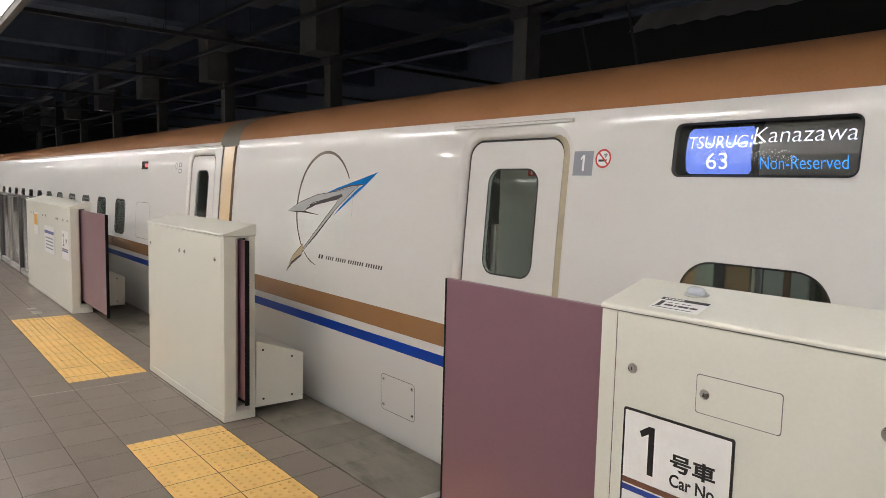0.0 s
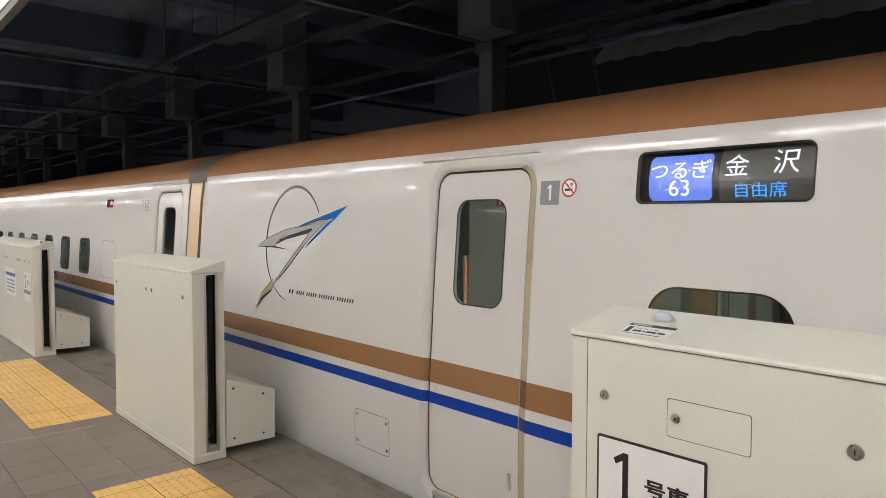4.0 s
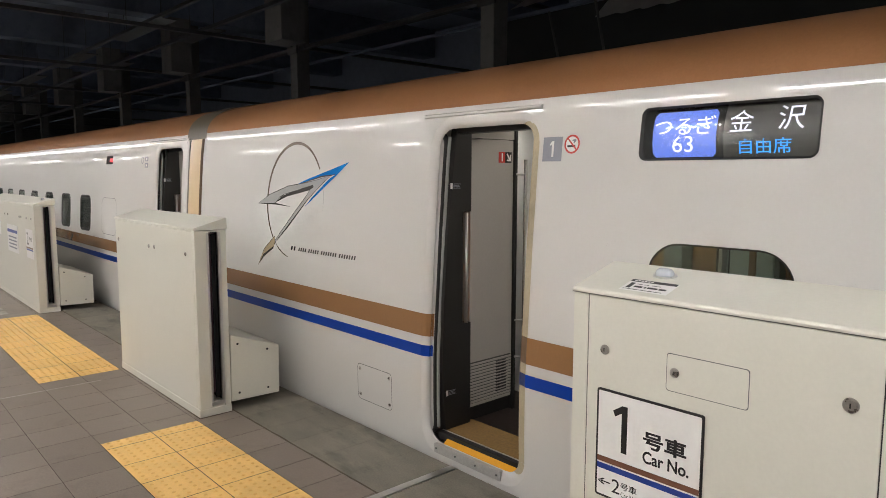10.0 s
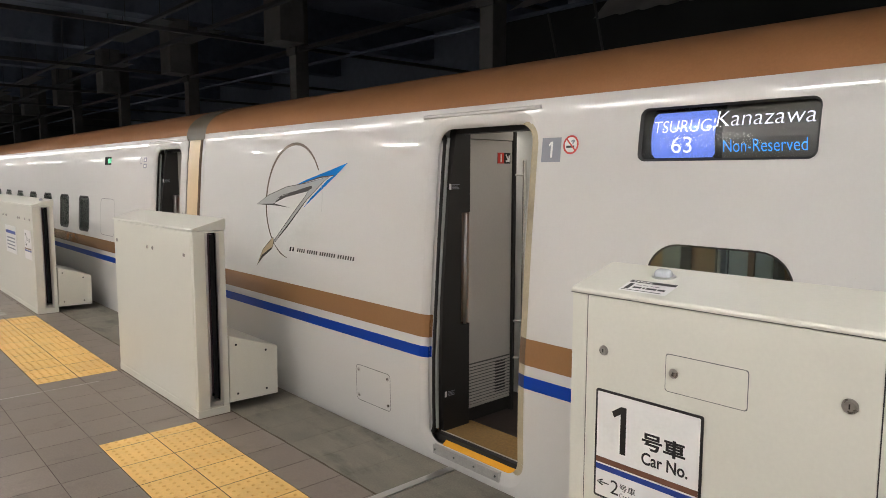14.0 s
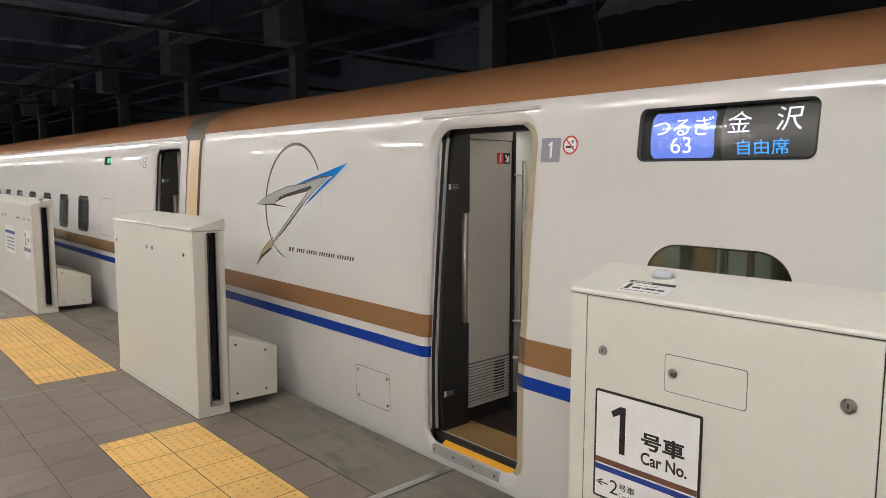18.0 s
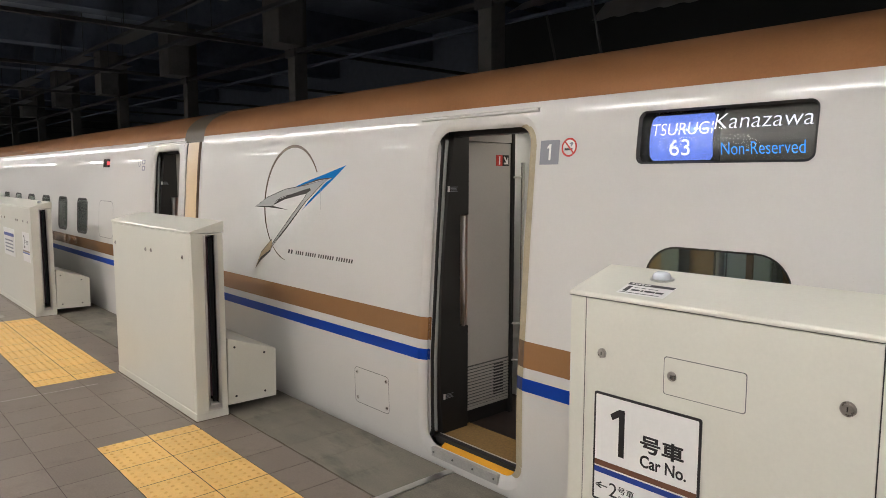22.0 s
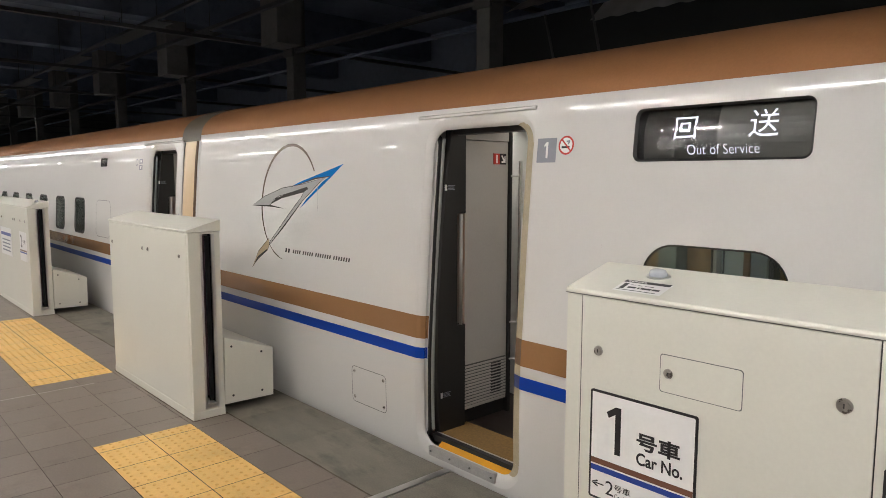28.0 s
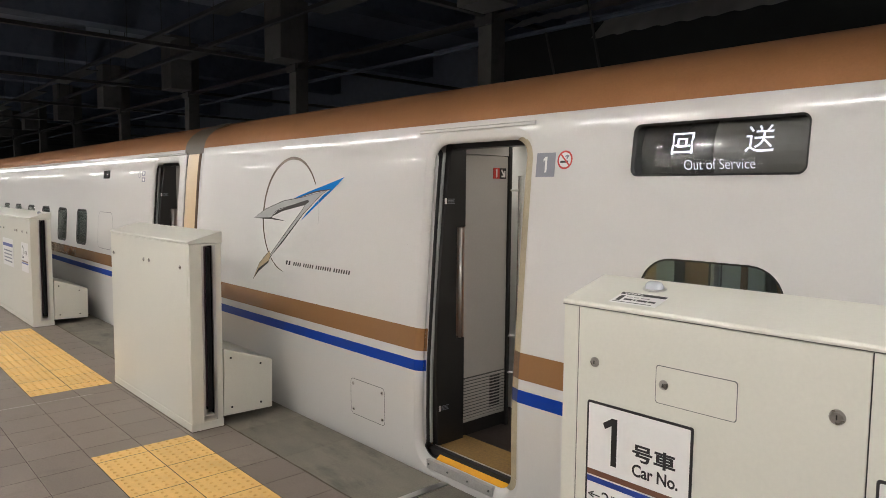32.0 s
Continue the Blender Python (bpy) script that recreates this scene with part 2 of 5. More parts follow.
def part(name, data, material, parent=None, label="", smooth=False):
    """Links a bmesh or mesh as one mesh object under its parent."""
    if isinstance(data, bmesh.types.BMesh):
        me = bpy.data.meshes.new(name)
        data.to_mesh(me)
        data.free()
    else:
        me = data
    if material and not me.materials:
        me.materials.append(material)
    if smooth:
        me.polygons.foreach_set("use_smooth", [True] * len(me.polygons))
    ob = new(name, me)
    ob.parent = parent
    return tagged(ob, label)


def thing(name, label, category, group="", at=(0, 0, 0)):
    ob = new(name)
    ob.empty_display_size = 0.1
    ob.location = at
    return tagged(ob, label, category, group)


def box(x0, y0, z0, x1, y1, z1, bevel=0.0, bm=None, seg=2):
    own = bmesh.new()
    r = bmesh.ops.create_cube(own, size=1)
    for v in own.verts:
        v.co = ((x0 + x1) / 2 + v.co.x * (x1 - x0), (y0 + y1) / 2 + v.co.y * (y1 - y0), (z0 + z1) / 2 + v.co.z * (z1 - z0))
    if bevel:
        bmesh.ops.bevel(own, geom=own.edges[:], offset=bevel, segments=seg, affect="EDGES", profile=0.6)
    return joined(bm, own)


def joined(bm, own):
    if bm is None:
        return own
    me = bpy.data.meshes.new("scratch")
    own.to_mesh(me)
    own.free()
    bm.from_mesh(me)
    bpy.data.meshes.remove(me)
    return bm


def rod(p, q, r, seg=12, bm=None, r2=None):
    own = bmesh.new()
    p, q = Vector(p), Vector(q)
    m = Matrix.Translation((p + q) / 2) @ (q - p).to_track_quat("Z", "Y").to_matrix().to_4x4()
    bmesh.ops.create_cone(own, cap_ends=True, segments=seg, radius1=r, radius2=r if r2 is None else r2, depth=(q - p).length, matrix=m)
    return joined(bm, own)


def prism(outline, axis, a, b, bevel=0.0, bm=None):
    """A solid with the given outline, drawn out along an axis from a to b. Outline in the two other axes, in order."""
    own = bmesh.new()

    def at(u, v, w):
        return {"x": (w, u, v), "y": (u, w, v), "z": (u, v, w)}[axis]

    low = [own.verts.new(at(u, v, a)) for u, v in outline]
    high = [own.verts.new(at(u, v, b)) for u, v in outline]
    n = len(outline)
    own.faces.new(low)
    own.faces.new(high[::-1])
    for i in range(n):
        own.faces.new((low[i], high[i], high[(i + 1) % n], low[(i + 1) % n]))
    bmesh.ops.recalc_face_normals(own, faces=own.faces[:])
    if bevel:
        bmesh.ops.bevel(own, geom=own.edges[:], offset=bevel, segments=2, affect="EDGES", profile=0.6)
    return joined(bm, own)


def rounded(x0, z0, x1, z1, r, seg=8, side=12):
    """Points round a rectangle with rounded corners, anticlockwise from its lower left."""
    pts = []
    for cx, cz, a in ((x1 - r, z0 + r, -90), (x1 - r, z1 - r, 0), (x0 + r, z1 - r, 90), (x0 + r, z0 + r, 180)):
        pts += [(cx + r * math.cos(radians(a + 90 * i / seg)), cz + r * math.sin(radians(a + 90 * i / seg))) for i in range(seg + 1)]
    out = []
    for i, p in enumerate(pts):
        q = pts[(i + 1) % len(pts)]
        out.append(p)
        if math.dist(p, q) > 3 * r * 1.6 / seg:
            out += [(p[0] + (q[0] - p[0]) * k / side, p[1] + (q[1] - p[1]) * k / side) for k in range(1, side)]
    return out


def lettering(name, words, x0, z0, x1, z1, material, parent, place, bold=0.0):
    """Words as a mesh that fills the box x0..x1, z0..z1; place(x, z) gives the point in space."""
    c = bpy.data.curves.new("words", "FONT")
    c.body = words
    c.offset = bold
    ob = bpy.data.objects.new("words", c)
    me = bpy.data.meshes.new_from_object(ob)
    bpy.data.objects.remove(ob)
    xs, ys = [v.co.x for v in me.vertices], [v.co.y for v in me.vertices]
    a, b, c0, d = min(xs), max(xs), min(ys), max(ys)
    for v in me.vertices:
        v.co = place(x0 + (v.co.x - a) / (b - a) * (x1 - x0), z0 + (v.co.y - c0) / (d - c0) * (z1 - z0))
    me.materials.clear()
    return part(name, me, material, parent)


def flat(name, outline, material, parent, place, label="", holes=()):
    """A thin film with the given outline, laid on a surface by place(x, z)."""
    bm = bmesh.new()
    bm.faces.new([bm.verts.new(place(x, z)) for x, z in outline])
    bmesh.ops.recalc_face_normals(bm, faces=bm.faces[:])
    bmesh.ops.triangulate(bm, faces=bm.faces[:], ngon_method="EAR_CLIP")
    return part(name, bm, material, parent, label)


def band(name, outer, inner, material, parent, place, place_in=None, label=""):
    """A closed ring between two outlines with as many points."""
    bm = bmesh.new()
    a = [bm.verts.new(place(*p)) for p in outer]
    b = [bm.verts.new((place_in or place)(*p)) for p in inner]
    for i in range(len(a)):
        j = (i + 1) % len(a)
        bm.faces.new((a[i], a[j], b[j], b[i]))
    return part(name, bm, material, parent, label)

# ---- the train's cross-section ----
SIDE = [(1.25, -1.0), (1.04, -0.8), (0.88, -0.5), (0.812, -0.22), (0.786, 0.0), (0.777, 0.3), (0.777, 0.6), (0.799, 0.95), (0.82, 1.3), (0.847, 1.652), (0.8555, 1.757), (0.8613, 1.808), (0.8678, 1.859), (0.8748, 1.910), (0.8824, 1.961), (0.8890, 2.001), (0.9, 2.054)]
TOP = 2.001
ROOF = [(0.8890, TOP), (0.910, 2.066), (0.960, 2.131), (1.050, 2.194), (1.200, 2.249), (1.45, 2.301), (1.90, 2.353), (2.46, 2.378)]
ZS = np.linspace(-1.0, 2.04, 1217)
YS = np.interp(ZS, [z for _, z in SIDE], [y for y, _ in SIDE])
KERNEL = np.exp(-np.linspace(-2, 2, 49) ** 2)
YS = np.convolve(np.pad(YS, 24, mode="reflect", reflect_type="odd"), KERNEL / KERNEL.sum(), "valid")
FAR = 4.92


def skin(z):
    """How far out the train's side lies at a height."""
    return float(np.interp(z, ZS, YS))


def on_skin(off):
    """A placing function for films that lie on the side, proud of it by off."""
    return lambda x, z: (x, skin(z) - off, z)


def skin_normal(z):
    s = (skin(z + 0.01) - skin(z - 0.01)) / 0.02
    n = Vector((0, -1, s))
    return n.normalized()


def shell(name, x0, x1, columns, material, parent):
    """The outer side of a car, with rounded openings. columns: (xa, xb, [(za, zb, outline)])."""
    verts, faces = [], []
    levels = [-1.0 + 2.5 * k / 40 for k in range(40)] + [1.5 + (TOP - 1.5) * k / 24 for k in range(25)]

    def grid(xa, xb, za, zb):
        zz = [za] + [z for z in levels if za + 0.004 < z < zb - 0.004] + [zb]
        base = len(verts)
        for z in zz:
            verts.append((xa, skin(z), z))
            verts.append((xb, skin(z), z))
        for k in range(len(zz) - 1):
            i = base + 2 * k
            faces.append((i, i + 1, i + 3, i + 2))

    def patch(xa, xb, za, zb, hole):
        cx, cz = sum(p[0] for p in hole) / len(hole), sum(p[1] for p in hole) / len(hole)
        rim = []
        for x, z in hole:
            dx, dz = x - cx, z - cz
            k = min((xb - cx) / dx if dx > 1e-9 else (xa - cx) / dx if dx < -1e-9 else 9e9, (zb - cz) / dz if dz > 1e-9 else (za - cz) / dz if dz < -1e-9 else 9e9)
            rim.append((cx + dx * k, cz + dz * k))
        # the rim's corners take the nearest point
        for corner in ((xa, za), (xb, za), (xb, zb), (xa, zb)):
            n = min(range(len(rim)), key=lambda m: math.dist(rim[m], corner))
            rim[n] = corner
        rings, base, n = 5, len(verts), len(hole)
        for r in range(rings + 1):
            for (ax, az), (bx, bz) in zip(hole, rim):
                x, z = ax + (bx - ax) * r / rings, az + (bz - az) * r / rings
                verts.append((x, skin(z), z))
        for r in range(rings):
            for i in range(n):
                j = (i + 1) % n
                faces.append((base + r * n + i, base + (r + 1) * n + i, base + (r + 1) * n + j, base + r * n + j))

    at = x0
    for xa, xb, holes in sorted(columns):
        if xa > at:
            grid(at, xa, -1.0, TOP)
        z = -1.0
        for za, zb, hole in holes:
            if za > z:
                grid(xa, xb, z, za)
            patch(xa, xb, za, zb, hole)
            z = zb
        if z < TOP:
            grid(xa, xb, z, TOP)
        at = xb
    if at < x1:
        grid(at, x1, -1.0, TOP)
    me = bpy.data.meshes.new(name)
    me.from_pydata(verts, [], faces)
    bm = bmesh.new()
    bm.from_mesh(me)
    bmesh.ops.remove_doubles(bm, verts=bm.verts[:], dist=0.0004)
    bm.to_mesh(me)
    bm.free()
    me.polygons.foreach_set("use_smooth", [True] * len(me.polygons))
    me.normals_split_custom_set_from_vertices([skin_normal(v.co.z) for v in me.vertices])
    return part(name, me, material, parent)


def sweep(name, profile, x0, x1, material, parent, label=""):
    """A profile in y and z drawn out along the track."""
    bm = bmesh.new()
    a = [bm.verts.new((x0, y, z)) for y, z in profile]
    b = [bm.verts.new((x1, y, z)) for y, z in profile]
    for i in range(len(profile) - 1):
        bm.faces.new((a[i], b[i], b[i + 1], a[i + 1]))
    return part(name, bm, material, parent, label, smooth=True)


def stripe(name, z0, z1, x0, x1, material, parent, off=0.0015, inset=0.0, label=""):
    zz = [z0 + (z1 - z0) * k / 4 for k in range(5)]
    return sweep(name, [(skin(z) + inset - off, z) for z in zz], x0, x1, material, parent, label)


BROWN_Z, BLUE_Z = (0.686, 0.819), (0.568, 0.633)


def fine(profile, n=6):
    """A smooth curve through the points of a profile."""
    out = []
    p = [profile[0], *profile, profile[-1]]
    for i in range(1, len(p) - 2):
        for k in range(n):
            t = k / n
            out.append(tuple(0.5 * (2 * p[i][c] + (p[i + 1][c] - p[i - 1][c]) * t + (2 * p[i - 1][c] - 5 * p[i][c] + 4 * p[i + 1][c] - p[i + 2][c]) * t * t + (3 * p[i][c] - p[i - 1][c] - 3 * p[i + 1][c] + p[i + 2][c]) * t**3) for c in (0, 1)))
    return out + [profile[-1]]


ROOF_CURVE = fine(ROOF)


def doorway(x0, x1):
    """Outlines of a doorway: its flared rim, its clear opening."""
    return rounded(x0 - 0.058, 0.0, x1 + 0.064, 1.945, 0.16, 8, 30), rounded(x0 - 0.006, 0.070, x1, 1.885, 0.092, 8, 30)


def car_door(car, x0, x1, label):
    """A sliding plug door in its own space: a curved leaf with window, black seal, stripes and grip."""
    z0, z1 = 0.080, 1.873
    leaf = rounded(x0 + 0.010, z0, x1 - 0.006, z1, 0.088)
    wx0, wx1 = x0 + 0.167, x1 - 0.155
    hole = rounded(wx0, 1.150, wx1, 1.728, 0.085)
    depth = 0.022

    def put(x, z, d=0.0):
        return (x, skin(z) + depth + d, z)

    bm = bmesh.new()
    rings = 6
    rows = []
    for r in range(rings + 1):
        rows.append([bm.verts.new(put(hx + (lx - hx) * r / rings, hz + (lz - hz) * r / rings)) for (hx, hz), (lx, lz) in zip(hole, leaf)])
    rows.append([bm.verts.new(put(x, z, 0.028)) for x, z in leaf])
    rows.insert(0, [bm.verts.new(put(x, z, 0.028)) for x, z in hole])
    for a, b in zip(rows, rows[1:]):
        for i in range(len(a)):
            j = (i + 1) % len(a)
            bm.faces.new((a[i], b[i], b[j], a[j]))
    # inner face
    a, b = rows[-1], rows[0]
    for i in range(len(a)):
        j = (i + 1) % len(a)
        bm.faces.new((a[i], b[i], b[j], a[j]))
    bmesh.ops.recalc_face_normals(bm, faces=bm.faces[:])
    door = part("sliding_door", bm, WHITE, car, label)
    bm = bmesh.new()
    a = [bm.verts.new(put(x, z, 0.006)) for x, z in hole]
    b = [bm.verts.new(put(x, z, 0.012)) for x, z in hole]
    bm.faces.new(a)
    bm.faces.new(b[::-1])
    for i in range(len(a)):
        j = (i + 1) % len(a)
        bm.faces.new((a[i], b[i], b[j], a[j]))
    part("window_pane", bm, PANE, door, "dark rounded door glass").visible_shadow = False
    inner = rounded(wx0 + 0.008, 1.158, wx1 - 0.008, 1.720, 0.078)
    band("window_gasket", hole, inner, RUBBER, door, lambda x, z: put(x, z, -0.001), label="thin black rubber window gasket")
    bm = bmesh.new()
    out = rounded(x0 - 0.005, z0 - 0.008, x1 + 0.004, z1 + 0.008, 0.094)
    loops = [[bm.verts.new(put(x, z, d)) for x, z in pts] for pts, d in ((leaf, 0.002), (out, 0.004), (out, 0.034), (leaf, 0.034))]
    for a, b in zip(loops, loops[1:]):
        for i in range(len(a)):
            j = (i + 1) % len(a)
            bm.faces.new((a[i], b[i], b[j], a[j]))
    part("door_seal", bm, RUBBER, door, "black rubber edge seal")
    bm = bmesh.new()
    rows_ = [[bm.verts.new((x1 + dx, skin(z) + depth + d, z)) for dx, d in ((0.005, 0.018), (0.016, 0.018), (0.018, 0.021), (0.018, 0.032), (0.005, 0.034))] for z in np.linspace(0.14, 1.84, 24)]
    for p, q in zip(rows_, rows_[1:]):
        for i in range(4):
            bm.faces.new((p[i], p[i + 1], q[i + 1], q[i]))
    part("edge_trim", bm, TRIMGREY, door, "bright trim on the closing edge")
    stripe("brown_stripe", *BROWN_Z, x0 + 0.011, x1 - 0.007, BROWN, door, inset=depth)
    stripe("blue_stripe", *BLUE_Z, x0 + 0.011, x1 - 0.007, BLUE, door, inset=depth)
    xh = x1 - 0.066
    bm = box(xh - 0.011, skin(0.3) + depth - 0.003, 0.240, xh + 0.011, skin(0.3) + depth + 0.004, 0.325, 0.003)
    part("finger_grip", bm, STEEL, door, "recessed steel finger grip")
    return door


def door_rim(car, x0, x1):
    outer, opening = doorway(x0, x1)
    mid = [((a[0] + b[0]) / 2, (a[1] + b[1]) / 2) for a, b in zip(outer, opening)]
    bm = bmesh.new()
    loops = []
    for pts, d in ((outer, 0.0), (mid, 0.009), (opening, 0.022), (opening, 0.030)):
        loops.append([bm.verts.new((x, skin(z) + d, z)) for x, z in pts])
    for k, (a, b) in enumerate(zip(loops, loops[1:])):
        for i in range(len(a)):
            j = (i + 1) % len(a)
            bm.faces.new((a[i], a[j], b[j], b[i])).smooth = k < 2
    rim = part("door_frame", bm, WHITE, car, "flared white doorway rim")
    # the stripes run on across the rim at the pocket side
    for name, (z0, z1), m in (("brown_stripe", BROWN_Z, BROWN), ("blue_stripe", BLUE_Z, BLUE)):
        bm = bmesh.new()
        rows_ = [[bm.verts.new((x, skin(z) + d, z)) for x, d in ((x0 - 0.059, -0.0015), (x0 - 0.029, 0.0074), (x0 - 0.006, 0.0204), (x0 - 0.0055, 0.029))] for z in (z0, (z0 + z1) / 2, z1)]
        for p, q in zip(rows_, rows_[1:]):
            for i in range(3):
                bm.faces.new((p[i], p[i + 1], q[i + 1], q[i]))
        part(name, bm, m, rim)
    return rim

# ---- ground, platform and hall ----
ground = part("ground", box(-90, -14, -1.75, 60, 30, -1.45), BALLAST)
tagged(ground, "dark ballast track bed below the platform", "ground", kind="structure")
slab = part("platform_slab", box(-60, -12, -1.45, 30, 0.742, -0.012), CONCRETE)
tagged(slab, "grey concrete platform body with a straight edge", "platform", kind="structure")

JX, JY = 0.141, -0.633


floor = part("platform_floor", box(-60, -12, -0.012, 30, 0.742, -0.005), GROUT)
tagged(floor, "taupe square platform tiles with dark joints", "floor", kind="structure")


rng = random.Random(7)


def concrete_edge():
    """Poured concrete strip between the barrier line and the platform edge."""
    edge = new("platform_edge")
    tagged(edge, "worn grey concrete strip along the platform edge", "platform edge", kind="structure")
    bm = box(-0.2994, 0.238, -0.005, -0.0006, 0.742, 0.0, 0.001)
    me = bpy.data.meshes.new("concrete_slab")
    bm.to_mesh(me)
    bm.free()
    me.materials.append(CONCRETE)
    for k in range(40):
        ob = new("concrete_slab", me)
        ob.parent, ob.location = edge, (1.658 - 0.3 * k, rng.uniform(-0.002, 0.0), rng.uniform(-0.0006, 0.0))
    part("concrete_slab", box(-32, 0.238, -0.005, -10.343, 0.742, 0.0, 0.002), CONCRETE, edge)
    part("concrete_slab", box(1.715, 0.235, -0.005, 14, 0.742, 0.0, 0.002), CONCRETE, edge)
    part("steel_joint_strip", box(1.660, 0.10, -0.005, 1.710, 0.742, 0.004, 0.002), STEEL, edge, "worn steel expansion joint strip")
    bm = bmesh.new()
    wobble = random.Random(11)
    prev = None
    for k in range(241):
        x = -10.3 + 0.05 * k
        w = 0.0015 + 0.006 * wobble.random() ** 2
        p = [bm.verts.new((x, 0.2345, 0.0006)), bm.verts.new((x, 0.2385 + w, 0.0006))]
        if prev:
            bm.faces.new((prev[0], p[0], p[1], prev[1]))
        prev = p
    part("edge_sealant", bm, JOINT, edge, "dark crumbling sealant between tiles and concrete")
    return edge


concrete_edge()

# ---- train ----


def film_bars(parent, x0, z0, x1, z1, counts, material, off=0.0015):
    """Lettering that is not spelt out, as plain letter-sized bars."""
    unit = (x1 - x0) / (sum(counts) + 0.7 * (len(counts) - 1))
    at = x0
    for n in counts:
        for k in range(n):
            a, b = at + (k + 0.18) * unit, at + (k + 0.74) * unit
            flat("lettering_bar", [(a - 0.004, z0), (b - 0.004, z0), (b + 0.004, z1), (a + 0.004, z1)], material, parent, on_skin(off))
        at += (n + 0.7) * unit


def grown(outline, d):
    """The outline moved outwards by d, with its sharp tips kept short."""
    area = sum(a[0] * b[1] - b[0] * a[1] for a, b in zip(outline, outline[1:] + outline[:1]))
    turn = 1 if area > 0 else -1
    out = []
    for k, p in enumerate(outline):
        e1 = (Vector(p) - Vector(outline[k - 1])).normalized()
        e2 = (Vector(outline[(k + 1) % len(outline)]) - Vector(p)).normalized()
        n = Vector((e1.y + e2.y, -e1.x - e2.x)) * turn
        n = n.normalized() if n.length > 1e-4 else e1
        out.append(tuple(Vector(p) + n * d))
    return out


def emblem(car):
    """The painted bird-like emblem: a thin ring, a silver wing and a blue arrow head, all as films on the side."""
    lay = on_skin(0.0015)
    lay2 = on_skin(0.0022)
    lay3 = on_skin(0.0030)
    base = tagged(part("emblem", ring_arc(-0.160, 1.429, 0.405, 0.427, 33, 224, 0.012, 0.024, lay), EMBLEM_BRONZE, car), "painted ring and winged arrow emblem")
    part("ring_end", ring_arc(-0.160, 1.429, 0.405, 0.427, 227, 262, 0.003, 0.010, lay), EMBLEM_BRONZE, base)
    part("ring_end", ring_arc(-0.160, 1.429, 0.405, 0.427, -8, 24, 0.001, 0.005, lay), EMBLEM_SILVER, base)
    flat("blue_arrow_head", [(-0.181, 1.538), (0.018, 1.592), (0.302, 1.655), (0.539, 1.709), (0.400, 1.622), (-0.002, 1.391), (0.090, 1.462), (0.298, 1.592), (0.372, 1.622), (0.199, 1.605)], EMBLEM_BLUE, base, lay, "bright blue arrow head")
    flat("blue_shade", [(-0.181, 1.538), (0.199, 1.605), (0.372, 1.622), (0.385, 1.628), (0.200, 1.616), (0.017, 1.578)], EMBLEM_DARK, base, lay2)
    silver_wing_line = [(-0.717, 1.395), (-0.531, 1.468), (-0.256, 1.536), (0.016, 1.566), (0.330, 1.618), (0.186, 1.555), (-0.026, 1.528), (-0.310, 1.478), (-0.382, 1.452), (-0.430, 1.411), (-0.516, 1.397)]
    flat("silver_wing_edge", grown(silver_wing_line, 0.005), EMBLEM_DARK, base, on_skin(0.0018))
    flat("silver_wing", silver_wing_line, EMBLEM_SILVER, base, lay2, "brushed silver swept wing")
    flat("wing_shadow", [(-0.430, 1.411), (-0.341, 1.462), (-0.056, 1.524), (0.096, 1.552), (0.110, 1.535), (0.043, 1.510), (-0.261, 1.460)], EMBLEM_DARK, base, lay3)
    flat("wing_foot", [(-0.717, 1.395), (-0.435, 1.407), (-0.196, 1.385), (-0.436, 1.393)], EMBLEM_DARK, base, lay3)
    silver_shaft_line = [(0.096, 1.552), (0.330, 1.618), (0.258, 1.588), (0.039, 1.452), (-0.119, 1.329), (-0.440, 1.092), (-0.414, 1.125), (-0.138, 1.349), (0.021, 1.475)]
    flat("silver_shaft_edge", grown(silver_shaft_line, 0.005), EMBLEM_DARK, base, on_skin(0.0018))
    flat("silver_shaft", silver_shaft_line, EMBLEM_SILVER, base, lay2)
    flat("shaft_shadow", [(0.039, 1.452), (-0.035, 1.385), (-0.224, 1.234), (-0.441, 1.082), (-0.399, 1.115), (-0.119, 1.331)], EMBLEM_DARK, base, lay3)
    gold_tail_line = [(-0.433, 1.147), (-0.490, 1.109), (-0.593, 1.036), (-0.690, 0.900), (-0.595, 0.980), (-0.451, 1.058), (-0.425, 1.102)]
    flat("gold_tail_edge", grown(gold_tail_line, 0.005), EMBLEM_DARK, base, on_skin(0.0026))
    flat("gold_tail", gold_tail_line, EMBLEM_GOLD, base, lay3, "gold tail tip")
    flat("tail_shadow", [(-0.690, 0.900), (-0.595, 0.980), (-0.451, 1.058), (-0.451, 1.068), (-0.605, 0.994)], EMBLEM_DARK, base, on_skin(0.0036))


def ring_arc(cx, cz, rx, rz, a0, a1, w0, w1, lay):
    bm = bmesh.new()
    n = 40
    prev = None
    for i in range(n + 1):
        s = i / n
        a = radians(a0 + (a1 - a0) * s)
        w = w0 + (w1 - w0) * math.sin(math.pi * s)
        p = [bm.verts.new(lay(cx + (rx + k * w / 2) * math.cos(a), cz + (rz + k * w / 2) * math.sin(a))) for k in (-1, 1)]
        if prev:
            bm.faces.new((prev[0], prev[1], p[1], p[0]))
        prev = p
    return bm


